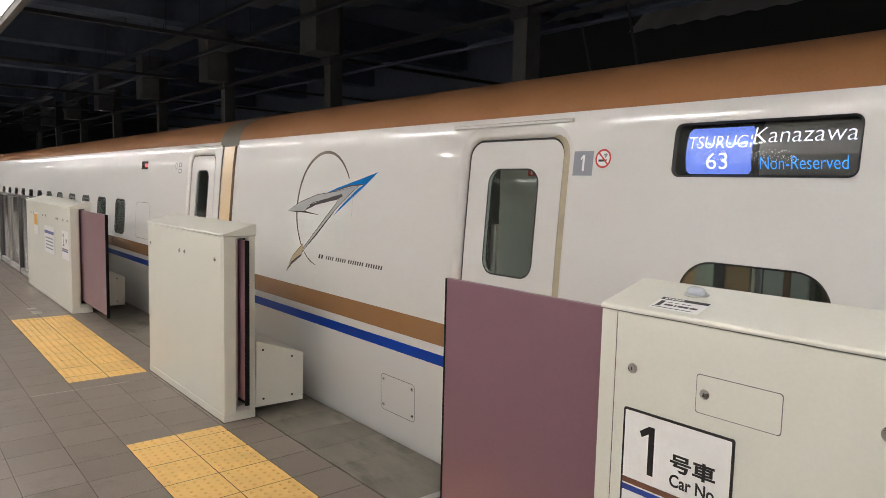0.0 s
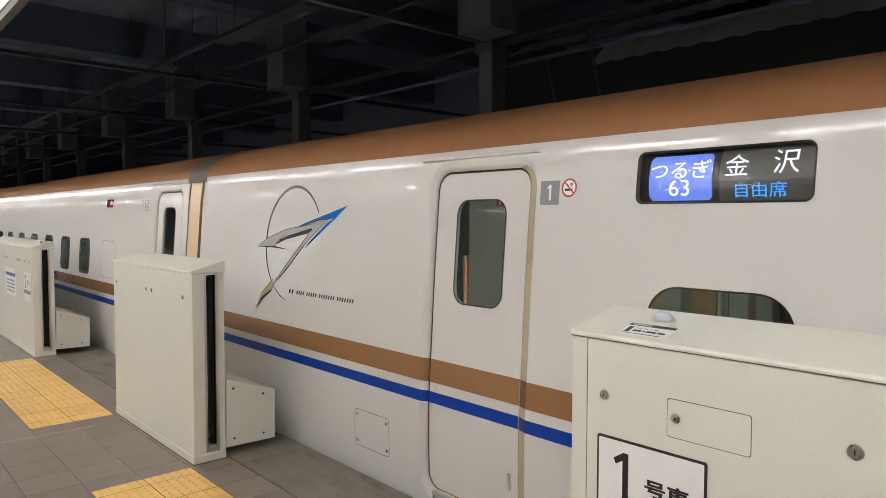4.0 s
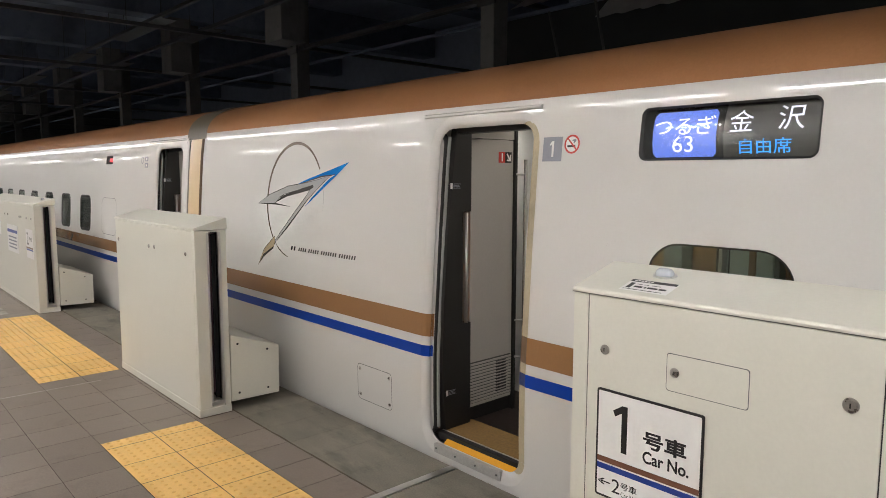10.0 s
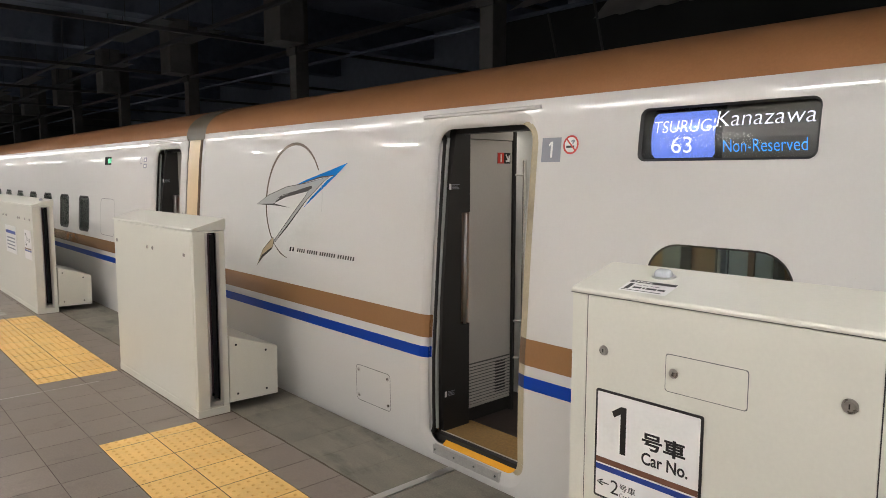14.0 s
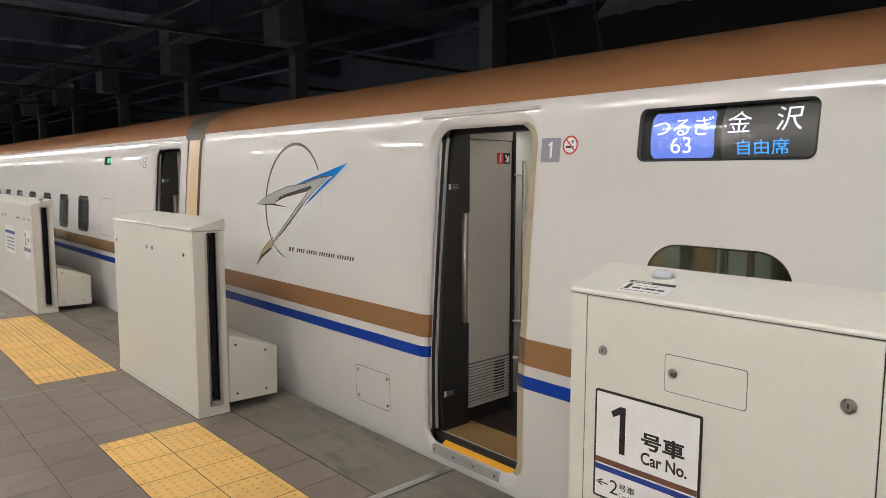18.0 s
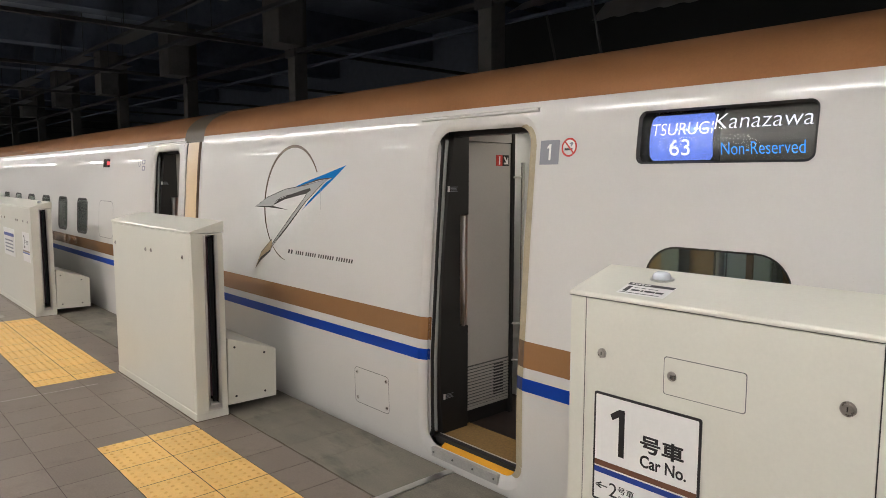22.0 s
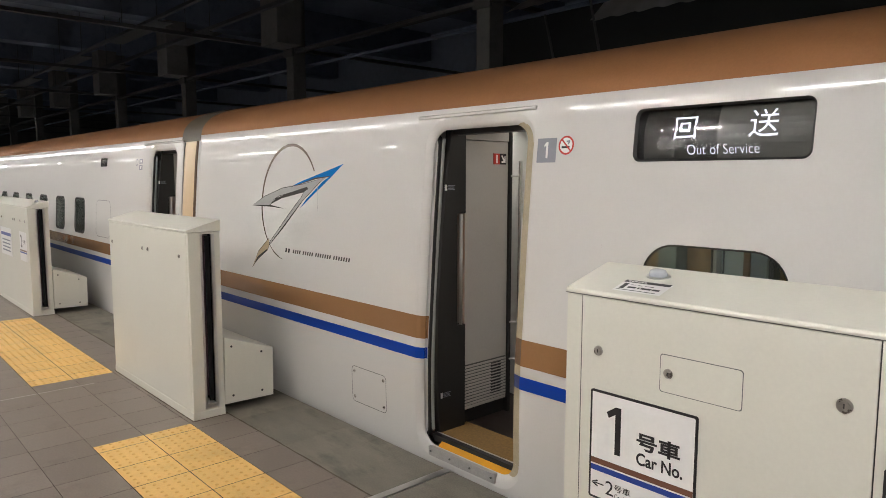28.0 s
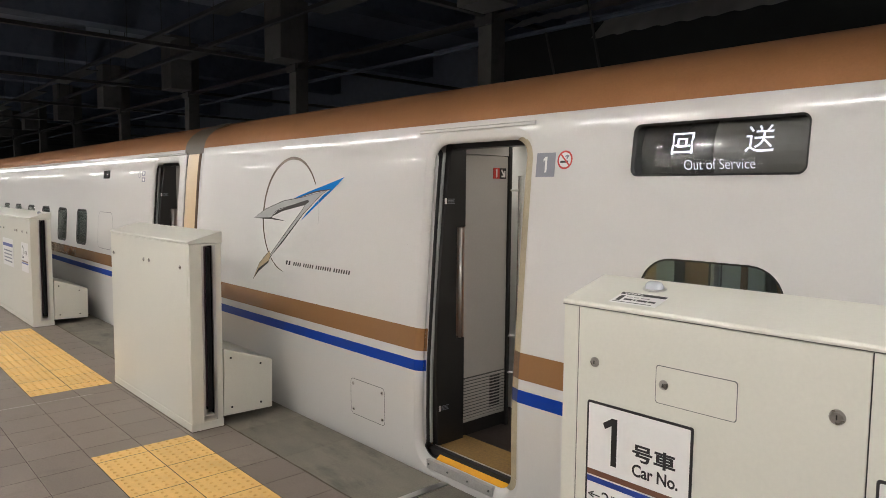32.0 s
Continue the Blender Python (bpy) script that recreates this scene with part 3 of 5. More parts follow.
def side_window(car, x0, z0, x1, z1, r, label, edge=0.008):
    """A flush car window with black gasket, tinted pane and pale inner reveal."""
    hole = rounded(x0, z0, x1, z1, r)
    inn = rounded(x0 + edge, z0 + edge, x1 - edge, z1 - edge, max(0.01, r - edge))
    frame_ = band("window", hole, inn, RUBBER, car, on_skin(0.001), on_skin(-0.004), label)
    bm = bmesh.new()
    a, b = ([bm.verts.new(on_skin(d)(x, z)) for x, z in inn] for d in (-0.006, -0.011))
    for ring_ in (a, b[::-1]):
        bm.faces.new(ring_)
    for i in range(len(inn)):
        bm.faces.new((a[i - 1], b[i - 1], b[i], a[i]))
    bmesh.ops.recalc_face_normals(bm, faces=bm.faces[:])
    part("pane", bm, PANE, frame_).visible_shadow = False
    return hole, frame_


def closing(x0, x1, car):
    """Far side, floor and inner lining of a car."""
    far = [(FAR - skin(z), z) for z in (-1.0, -0.5, 0.0, 0.5, 1.0, 1.5, TOP)]
    sweep("far_side", far, x0, x1, WHITE, car)
    sweep("roof", ROOF_CURVE + [(FAR - y, z) for y, z in ROOF_CURVE[::-1][1:]], x0, x1, BRONZE, car, "bronze painted rounded roof")
    part("underfloor", box(x0, 1.25, -1.0, x1, FAR - 1.25, -0.95), DARKSTEEL, car)
    part("inner_ceiling", box(x0, 1.02, 1.97, x1, FAR - 1.02, TOP), WHITEWALL, car)


DX0, DX1 = 1.420, 2.115
lead = thing("train_car", "white lead car with bronze roof, stripes and open door at platform", "train car", "cars of the train")
hole_door = doorway(DX0, DX1)[0]
hole_display = rounded(2.726, 1.688, 3.447, 1.912, 0.035)
hole_window = rounded(2.809, 0.825, 3.409, 1.349, 0.14)
shell("body", -1.84, 13.0, [
    (1.25, 2.36, [(-0.12, TOP, hole_door)]),
    (2.60, 3.60, [(0.70, 1.45, hole_window), (1.60, TOP, hole_display)]),
], WHITE, lead)
closing(-1.84, 13.0, lead)
for a, b in ((-1.84, DX0 - 0.058), (DX1 + 0.0535, 13.0)):
    stripe("brown_stripe", *BROWN_Z, a, b, BROWN, lead, label="broad bronze brown stripe")
    stripe("blue_stripe", *BLUE_Z, a, b, BLUE, lead, label="narrow deep blue stripe")
door_rim(lead, DX0, DX1)
lead_door = car_door(lead, DX0, DX1, "white sliding car door with dark window")
# beige seal along the closing edge of the doorway, with the stripes carried across it in darker tones
def closing_seal(car, x1):
    cuts = [0.162, *BLUE_Z, *BROWN_Z, 1.793]
    for k, (z0, z1) in enumerate(zip(cuts, cuts[1:])):
        line = [(z0 + (z1 - z0) * i / 10) for i in range(11)]
        seal_piece(car, [[(x1 - 0.001, z, 0.0205), (x1 + 0.032, z, 0.0088), (x1 + 0.052, z, 0.0034)] for z in line], (GASKET, SEALBLUE, GASKET, DARKBROWN, GASKET)[k])
    for zc, zo, d in ((1.793, 1.785, 1), (0.162, 0.16, -1)):
        rows_ = []
        for i in range(15):
            a = radians((80 if d > 0 else 50) * i / 14)
            w = 1 - (i / 14) ** 2
            pa = Vector((x1 - 0.092 + 0.091 * math.cos(a), zc + d * 0.091 * math.sin(a)))
            pb = Vector((x1 - 0.11 + 0.160 * math.cos(a), zo + d * 0.160 * math.sin(a)))
            rows_.append([(*pa.lerp(pb, w * f), 0.0205 + (0.0034 - 0.0205) * w * f) for f in (0, 0.5, 1)])
        seal_piece(car, rows_, GASKET)


def seal_piece(car, rows_, material):
    bm = bmesh.new()
    rows_ = [[bm.verts.new((x, skin(z) + d - 0.0012, z)) for x, z, d in r] for r in rows_]
    for p, q in zip(rows_, rows_[1:]):
        for i in range(2):
            bm.faces.new((p[i], p[i + 1], q[i + 1], q[i])).smooth = True
    part("closing_seal", bm, material, car, "beige closing edge seal")


closing_seal(lead, DX1)
side_window(lead, 2.809, 0.825, 3.409, 1.349, 0.14, "rounded cabin window with black gasket")
part("rain_gutter", prism([(skin(1.962) - 0.014, 1.955), (skin(1.962) - 0.014, 1.966), (skin(1.975) + 0.003, 1.975), (skin(1.95) + 0.003, 1.95)], "x", 1.285, 2.167, 0.002), WHITE, lead, "thin rain gutter above the doorway")
# inspection hatch with four screws
hx0, hz0, hx1, hz1 = 0.712, 0.150, 1.080, 0.392
hatch = band("inspection_hatch", rounded(hx0, hz0, hx1, hz1, 0.03), rounded(hx0 + 0.004, hz0 + 0.004, hx1 - 0.004, hz1 - 0.004, 0.026), DARKSTEEL, lead, on_skin(0.0012), label="rounded flush hatch cover")
for x in (hx0 + 0.028, hx1 - 0.028):
    for z in (hz0 + 0.035, hz1 - 0.035):
        part("hatch_screw", rod((x, skin(z) + 0.004, z), (x, skin(z) - 0.003, z), 0.012, 14), LOCKMETAL, hatch)
        part("screw_slot", box(x - 0.007, skin(z) - 0.0042, z - 0.0018, x + 0.007, skin(z) - 0.0025, z + 0.0018), BLACK, hatch)
emblem(lead)
film_bars(lead, -0.184, 1.062, -0.104, 1.093, (2,), BLACK)
film_bars(lead, -0.073, 1.063, 0.669, 1.090, (4, 5, 7, 7), EMBLEM_DARK)
# car number plate and no-smoking mark
plate = flat("number_plate", [(2.195, 1.692), (2.311, 1.692), (2.311, 1.808), (2.195, 1.808)], GREYINK, lead, on_skin(0.0015), "grey square plate with white 1")
flat("numeral", [(2.238, 1.776), (2.250, 1.789), (2.262, 1.789), (2.262, 1.713), (2.250, 1.713), (2.250, 1.774), (2.240, 1.766)], PAPER, plate, on_skin(0.0024))
mark = part("no_smoking_mark", ring_arc(2.368, 1.771, 0.040, 0.040, 0, 360, 0.009, 0.009, on_skin(0.0018)), REDINK, lead, "round red no-smoking mark")
flat("white_ground", [(2.368 + 0.038 * math.cos(i * 0.2618), 1.771 + 0.038 * math.sin(i * 0.2618)) for i in range(24)], PAPER, mark, on_skin(0.0012))
flat("cigarette", [(2.342, 1.757), (2.388, 1.757), (2.388, 1.767), (2.342, 1.767)], BLACK, mark, on_skin(0.0020))
flat("smoke", [(2.375, 1.775), (2.383, 1.775), (2.392, 1.790), (2.383, 1.795), (2.372, 1.792), (2.366, 1.785), (2.379, 1.786)], GREYINK, mark, on_skin(0.0020))
flat("slash", [(2.338, 1.797), (2.344, 1.802), (2.400, 1.745), (2.394, 1.740)], REDINK, mark, on_skin(0.0024))

# destination display: black frame, cover glass and a roller with three messages
rim_out, rim_in = rounded(2.726, 1.688, 3.447, 1.912, 0.035), rounded(2.737, 1.697, 3.437, 1.903, 0.028)
display = band("destination_display", rim_out, rim_in, RUBBER, lead, on_skin(0.001), on_skin(-0.010), "black framed destination display beside the doorway")
flat("cover_glass", [(2.737, 1.699), (3.437, 1.699), (3.437, 1.901), (2.737, 1.901)], COVER, display, lambda x, z: (x, skin(1.8) + 0.007 + 0.1158 * (z - 1.8), z)).visible_shadow = False
DRUM_R, DRUM_Z = 0.30, 1.80
TILT = math.degrees(math.atan2(skin(1.9) - skin(1.7), 0.2))
AXLE_Y, AXLE_Z = skin(DRUM_Z) + 0.016 + DRUM_R * math.cos(radians(TILT)), DRUM_Z - DRUM_R * math.sin(radians(TILT))
bm = rod((2.66, 0, 0), (3.49, 0, 0), DRUM_R - 0.001, 96)
drum = part("message_roller", bm, DISPLAY, display, "black roller with lit messages", smooth=True)
drum.location = (0, AXLE_Y, AXLE_Z)


def on_drum(turn, off):
    """Lays a film on the roller, at a turn about its axle; z is a height on the display when that message faces out."""
    def place(x, z):
        h = z - DRUM_Z
        a = math.asin(max(-0.95, min(0.95, h / DRUM_R))) + radians(turn)
        r = DRUM_R + off
        return (x, -r * math.cos(a), r * math.sin(a))
    return place


def split_film(name, x0, z0, x1, z1, r, material, lay):
    bm = bmesh.new()
    n = 12
    for k in range(n):
        za, zb = z0 + (z1 - z0) * k / n, z0 + (z1 - z0) * (k + 1) / n

        def cut(z):
            d = max(0.0, r - (z - z0), r - (z1 - z))
            return r - math.sqrt(max(0.0, r * r - d * d))
        ca, cb = cut(za), cut(zb)
        bm.faces.new([bm.verts.new(lay(*p)) for p in ((x0 + ca, za), (x1 - ca, za), (x1 - cb, zb), (x0 + cb, zb))])
    return part(name, bm, material, drum)


for turn, words in ((0, "jp"), (120, "en"), (240, "out")):
    lay1, lay2 = on_drum(turn, 0.0008), on_drum(turn, 0.0016)
    # Right side greyer: haze on the glass put into the roller's colour.
    split_film("haze_field", 3.084, 1.66, 3.47, 1.94, 0.004, DISPLAY_HAZE, on_drum(turn, 0.0004))
    split_film("dark_margin", 2.67, 1.66, 2.772 if words != "out" else 2.762, 1.94, 0.004, SLOTBLACK, on_drum(turn, 0.0004))
    if words != "out":
        split_film("blue_field", 2.775, 1.704, 3.055, 1.892, 0.013, LED_BLUE, lay1)
        lettering("numerals", "63", 2.868, 1.723, 2.958, 1.787, LED_WHITE, drum, lay2)
    if words == "jp":
        lettering("service_name", "つるぎ", 2.782, 1.793, 3.046, 1.868, LED_WHITE, drum, lay2)
        lettering("place_name", "金", 3.106, 1.796, 3.198, 1.880, LED_WHITE, drum, lay2)
        lettering("place_name", "沢", 3.290, 1.797, 3.384, 1.888, LED_WHITE, drum, lay2)
        lettering("seat_class", "自由席", 3.149, 1.712, 3.342, 1.768, LED_CYAN, drum, lay2)
    elif words == "en":
        lettering("service_name", "TSURUGI", 2.782, 1.806, 3.050, 1.856, LED_WHITE, drum, lay2, -0.012)
        lettering("place_name", "Kanazawa", 3.057, 1.822, 3.426, 1.884, LED_WHITE, drum, lay2, -0.012)
        lettering("seat_class", "Non-Reserved", 3.090, 1.722, 3.402, 1.768, LED_CYAN, drum, lay2, -0.012)
    else:
        lettering("notice", "回", 2.900, 1.778, 2.995, 1.868, LED_WHITE, drum, lay2)
        lettering("notice", "送", 3.207, 1.775, 3.317, 1.880, LED_WHITE, drum, lay2)
        lettering("notice", "Out of Service", 2.960, 1.716, 3.250, 1.754, LED_WHITE, drum, lay2, -0.012)


INDICATOR_BARS = []


def vestibule(car, x0, x1):
    """Entrance space behind a car door."""
    v = part("vestibule_floor", box(x0 - 1.2, 0.86, 0.08, x1 + 0.35, 3.6, 0.115), DARKFLOOR, car, "dark brown entrance floor")
    part("entrance_mat", box(x0 - 0.3, 0.875, 0.112, x1 + 0.02, 1.12, 0.120), MAT_FLOOR, v, "tan entrance floor strip")
    part("sill_step", box(x0 + 0.03, 0.838, 0.07, x1 - 0.03, 0.874, 0.118, 0.003), BLACK, v)
    part("step_nosing", rod((x0 + 0.03, 0.873, 0.119), (x1 - 0.03, 0.873, 0.119), 0.004, 8), STEEL, v, "thin steel step nosing")
    part("yellow_sill_strip", prism([(skin(0.07) + 0.024, 0.060), (skin(0.07) + 0.024, 0.073), (0.836, 0.094), (0.836, 0.060)], "x", x0 + 0.11, x1 - 0.020, 0.001), SILLYELLOW, v, "bright yellow step edge")
    s = part("sill_plate", prism([(skin(0.012) - 0.004, 0.012), (skin(0.066) - 0.004, 0.066), (skin(0.066) + 0.03, 0.066), (skin(0.012) + 0.03, 0.012)], "x", x0 + 0.055, x0 + 0.580, 0.002), ALUMINIUM, v, "riveted steel sill plate")
    for k in range(4):
        x = x0 + 0.075 + 0.16 * k
        part("rivet", rod((x, skin(0.04) + 0.004, 0.04), (x, skin(0.04) - 0.0085, 0.04), 0.006, 8), DARKSTEEL, s)
    xp = x0 + 0.055
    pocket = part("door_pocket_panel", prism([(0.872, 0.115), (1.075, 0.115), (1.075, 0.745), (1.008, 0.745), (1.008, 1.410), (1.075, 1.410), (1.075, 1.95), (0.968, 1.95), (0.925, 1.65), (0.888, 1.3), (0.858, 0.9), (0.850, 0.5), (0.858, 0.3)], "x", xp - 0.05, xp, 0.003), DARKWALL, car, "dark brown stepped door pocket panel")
    bar = part("indicator_bar", rod((0, 0, -0.3275), (0, 0, 0.3275), 0.010, 20), STEEL, pocket, "steel door indicator bar with orange light segments", smooth=True)
    bar.location = (xp + 0.012, 1.023, 1.0775)
    for k in range(6):
        z = -0.318 + 0.1065 * k
        part("light_segment", box(-0.0055, -0.0128, z, 0.0055, -0.0085, z + 0.096, 0.001), INDICATOR, bar, "orange light segment")
    INDICATOR_BARS.append((bar, xp + 0.012))
    for z, d in ((1.545, 0.0), (0.325, -0.03)):
        tag = part("notice_label", box(xp, 0.905 + d, z, xp + 0.0015, 0.921 + d, z + 0.034), PAPER, pocket, "small pictogram label")
        for k in range(4):
            part("writing_bar", box(xp, 0.927 + d, z + 0.003 + 0.008 * k, xp + 0.0012, 0.985 + d - 0.006 * (k % 3), z + 0.0065 + 0.008 * k), GREYINK, tag)
    w = part("partition_wall", box(xp - 0.40, 1.078, 0.205, xp - 0.012, 1.452, 1.838, 0.004), PALEWALL, car, "pale grey vestibule partition")
    part("wall_head", box(xp - 0.40, 1.078, 1.842, xp - 0.006, 1.452, 1.98), PALEWALL, w)
    part("vent_backing", box(xp - 0.0122, 1.084, 0.226, xp - 0.0112, 1.446, 0.486), GIRDER, w)
    for k in range(13):
        part("vent_slat", box(xp - 0.02, 1.082, 0.230 + 0.0195 * k, xp - 0.007, 1.448, 0.243 + 0.0195 * k, 0.002), PALEWALL, w)
    part("vent_opening", box(xp - 0.013, 1.31, 0.262, xp - 0.0064, 1.40, 0.458), BLACK, w, "black vent opening with fine bars")
    for k in range(10):
        part("vent_bar", box(xp - 0.0064, 1.31, 0.2705 + 0.0195 * k, xp - 0.005, 1.40, 0.2775 + 0.0195 * k), PALEWALL, w)
    # Dark strip in place of the shade band under the partition.
    part("plinth", box(xp - 0.40, 1.078, 0.115, xp - 0.03, 1.452, 0.203), DARKWALL, w)
    part("exit_sign", box(xp - 0.012, 1.318, 1.70, xp - 0.008, 1.372, 1.766), REDINK, w, "red and dark exit sign")
    part("exit_sign", box(xp - 0.012, 1.374, 1.70, xp - 0.008, 1.430, 1.766), DARKWALL, w)
    part("exit_bar", box(xp - 0.009, 1.340, 1.708, xp - 0.006, 1.350, 1.758), PAPER, w)
    part("exit_arrow", prism([(1.384, 1.752), (1.392, 1.758), (1.414, 1.728), (1.414, 1.750), (1.422, 1.750), (1.422, 1.710), (1.388, 1.710), (1.388, 1.720), (1.406, 1.720)], "x", xp - 0.009, xp - 0.006), PAPER, w)
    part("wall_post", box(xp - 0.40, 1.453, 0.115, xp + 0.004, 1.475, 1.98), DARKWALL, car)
    part("inner_wall", box(xp - 1.4, 1.75, 0.115, x1 + 0.5, 1.80, 1.98), WHITEWALL, car, "white wall across the vestibule")
    g = part("handrail", rod((xp + 0.05, 1.50, 0.35), (xp + 0.05, 1.50, 1.72), 0.012), CHROME, car, "steel vestibule handrail")
    for z in (1.63, 0.70, 0.46):
        part("rail_bracket", rod((xp - 0.01, 1.46, z), (xp + 0.05, 1.50, z), 0.007, 8), STEEL, g)
    part("side_partition", box(x1 + 0.08, 0.95, 0.115, x1 + 0.12, 1.75, 1.98), WHITEWALL, car)
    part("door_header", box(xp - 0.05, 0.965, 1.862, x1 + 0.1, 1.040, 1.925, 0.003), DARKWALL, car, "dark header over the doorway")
    part("vestibule_ceiling", box(xp - 1.2, 0.93, 1.925, x1 + 0.1, 1.75, 1.96), PALEWALL, car)
    c = part("ceiling_light", box(xp + 0.02, 1.22, 1.915, x1 - 0.1, 1.56, 1.924), CABINLIGHT, car, "flat vestibule ceiling light")
    part("ceiling_grille", box(xp + 0.02, 1.18, 1.905, xp + 0.08, 1.40, 1.925), RUBBER, car)
    part("lamp_panel", box(xp - 0.85, 1.50, 1.905, xp - 0.32, 1.72, 1.924), LAMPPANEL, car, "vestibule lamp beyond the partition")
    return v


vestibule(lead, DX0, DX1)


def cabin(car):
    """What shows through the cabin window: curtain, panels and posts."""
    part("cabin_back", box(2.36, 1.60, 0.10, 5.4, 1.63, 1.97), WOOD, car, "brown panelled crew cabin")
    part("cabin_side", box(2.30, 0.95, 0.10, 2.33, 1.60, 1.97), WOOD, car)
    part("cabin_box", box(2.50, 1.48, 0.10, 2.605, 1.595, 1.9, 0.008), NAVY, car, "grey-green equipment locker")
    part("cabin_post", box(2.752, 1.55, 0.10, 2.772, 1.595, 1.9, 0.003), DARKWALL, car)
    part("cabin_post", box(2.774, 1.53, 0.10, 2.792, 1.595, 1.9, 0.003), PALEWALL, car)
    for x0, x1 in ((2.794, 2.914), (2.924, 3.022)):
        panel = part("cabin_panel", box(x0, 1.575, 0.10, x1, 1.596, 1.9, 0.004), PALEGREEN, car, "pale grey-green cabin panel")
        part("panel_edge", box(x0 + 0.012, 1.571, 0.12, x0 + 0.018, 1.576, 1.88), DARKSTEEL, panel)
    part("cabin_post", box(3.05, 1.52, 0.10, 3.075, 1.595, 1.9, 0.003), DARKSTEEL, car)
    part("cabin_trim", box(2.912, 1.56, 0.10, 2.944, 1.574, 1.9, 0.003), WOOD, car, "narrow brown cabin trim")
    part("cabin_light", box(2.40, 1.12, 1.93, 3.6, 1.42, 1.95), CABINLAMP, car, "lit cabin ceiling lamp")


cabin(lead)

# gangway between the cars
part("gangway_core", box(-2.30, 0.92, -0.9, -1.72, FAR - 0.92, 1.95), RUBBER, lead, "dark gangway core between cars")
COVER_LINE = ((-2.174, 0.014), (-2.168, 0.006), (-2.15, 0.002), (-2.05, -0.002), (-1.955, 0.001), (-1.914, 0.005))
# The last bend of the cover is coloured dark as the shaded gap.
COVER_EDGE = ((-1.914, 0.005), (-1.904, 0.010), (-1.897, 0.022), (-1.895, 0.09))
for name, line, m, label in (("gangway_cover", COVER_LINE, GOLD, "gold coloured gangway cover"), ("cover_gap_shade", COVER_EDGE, DARKBROWN, "cover edge coloured dark for the shaded gap beside it")):
    bm = bmesh.new()
    rows_ = [[bm.verts.new((x, skin(z) + d, z)) for x, d in line] for z in np.linspace(-0.95, TOP, 24)]
    for p, q in zip(rows_, rows_[1:]):
        for i in range(len(line) - 1):
            bm.faces.new((p[i], p[i + 1], q[i + 1], q[i]))
    part(name, bm, m, lead, label, smooth=True)
hood = [(skin(1.95) - 0.004, 1.95)] + [(y - 0.006 if i < 20 else y, z + 0.006) for i, (y, z) in enumerate(ROOF_CURVE)]
sweep("roof_hood", hood, -2.235, -1.80, HOOD, lead, "dark grey roof hood over the gangway")


def end_trim(car, xa, xb):
    """A rounded glossy upright bead along a car's end."""
    bm = bmesh.new()
    rows_ = [[bm.verts.new((xa + (xb - xa) * (1 - math.cos(math.pi * k / 6)) / 2, skin(z) - 0.007 * math.sin(math.pi * k / 6), z)) for k in range(7)] for z in np.linspace(-0.95, 1.95, 24)]
    for p, q in zip(rows_, rows_[1:]):
        for i in range(6):
            bm.faces.new((p[i], p[i + 1], q[i + 1], q[i]))
    part("end_bead", bm, WHITE, car, "glossy white bead along the car's end", smooth=True)


end_trim(lead, -1.838, -1.79)
part("end_wall", box(-1.836, 0.93, -0.95, -1.82, FAR - 0.93, 1.96), WHITE, lead)

# second car
EX0, EX1 = -3.04, -2.385
second = thing("train_car", "white second car with bronze roof, small windows and open door", "train car", "cars of the train")
columns = [(-3.26, -2.185, [(-0.12, TOP, doorway(EX0, EX1)[0])])]
windows = []
for k in range(17):
    xc = -5.632 - 0.9909 * k
    windows.append((xc - 0.245, xc + 0.245))
    columns.append((xc - 0.32, xc + 0.32, [(0.75, 1.45, rounded(xc - 0.245, 0.872, xc + 0.245, 1.345, 0.085))]))
columns.append((-4.95, -4.33, [(1.64, 1.95, rounded(-4.765, 1.742, -4.510, 1.842, 0.012, 4, 6))]))
shell("body", -27.0, -2.18, columns, WHITE, second)
closing(-27.0, -2.18, second)
for a, b in ((-27.0, EX0 - 0.058), (EX1 + 0.060, -2.18)):
    stripe("brown_stripe", *BROWN_Z, a, b, BROWN, second, label="broad bronze brown stripe")
    stripe("blue_stripe", *BLUE_Z, a, b, BLUE, second, label="narrow deep blue stripe")
door_rim(second, EX0, EX1)
second_door = car_door(second, EX0, EX1, "white sliding car door with dark window")
vestibule(second, EX0, EX1)
for a, b in windows:
    side_window(second, a, 0.872, b, 1.345, 0.085, "narrow rounded passenger window", 0.028)
    part("curtain", box(a + 0.26, skin(1.1) + 0.06, 0.84, b - 0.02, skin(1.1) + 0.085, 1.38, 0.01), TRIMGREY, second, "pale window curtain")
part("lining", box(-26.9, 1.30, 0.1, -4.9, 1.33, 1.97), PALEWALL, second, "dim pale interior behind the windows")
band("door_cover", rounded(-4.896, 0.880, -4.326, 1.334, 0.09), rounded(-4.890, 0.886, -4.332, 1.328, 0.084), DARKSTEEL, second, on_skin(0.0012), label="flush rounded cover outline")
led = band("small_display", rounded(-4.765, 1.742, -4.510, 1.842, 0.012, 4, 6), rounded(-4.757, 1.748, -4.518, 1.836, 0.010, 4, 6), RUBBER, second, on_skin(0.001), on_skin(-0.006), "small black car display")
LED_R = 0.13
LED_TILT = math.degrees(math.atan2(skin(1.84) - skin(1.74), 0.1))
LED_Y, LED_Z = skin(1.792) + 0.008 + LED_R * math.cos(radians(LED_TILT)), 1.792 - LED_R * math.sin(radians(LED_TILT))
led_roller = part("message_roller", rod((-4.80, 0, 0), (-4.48, 0, 0), LED_R, 72), DISPLAY, led, "small black roller with lit messages", smooth=True)
led_roller.location = (0, LED_Y, LED_Z)
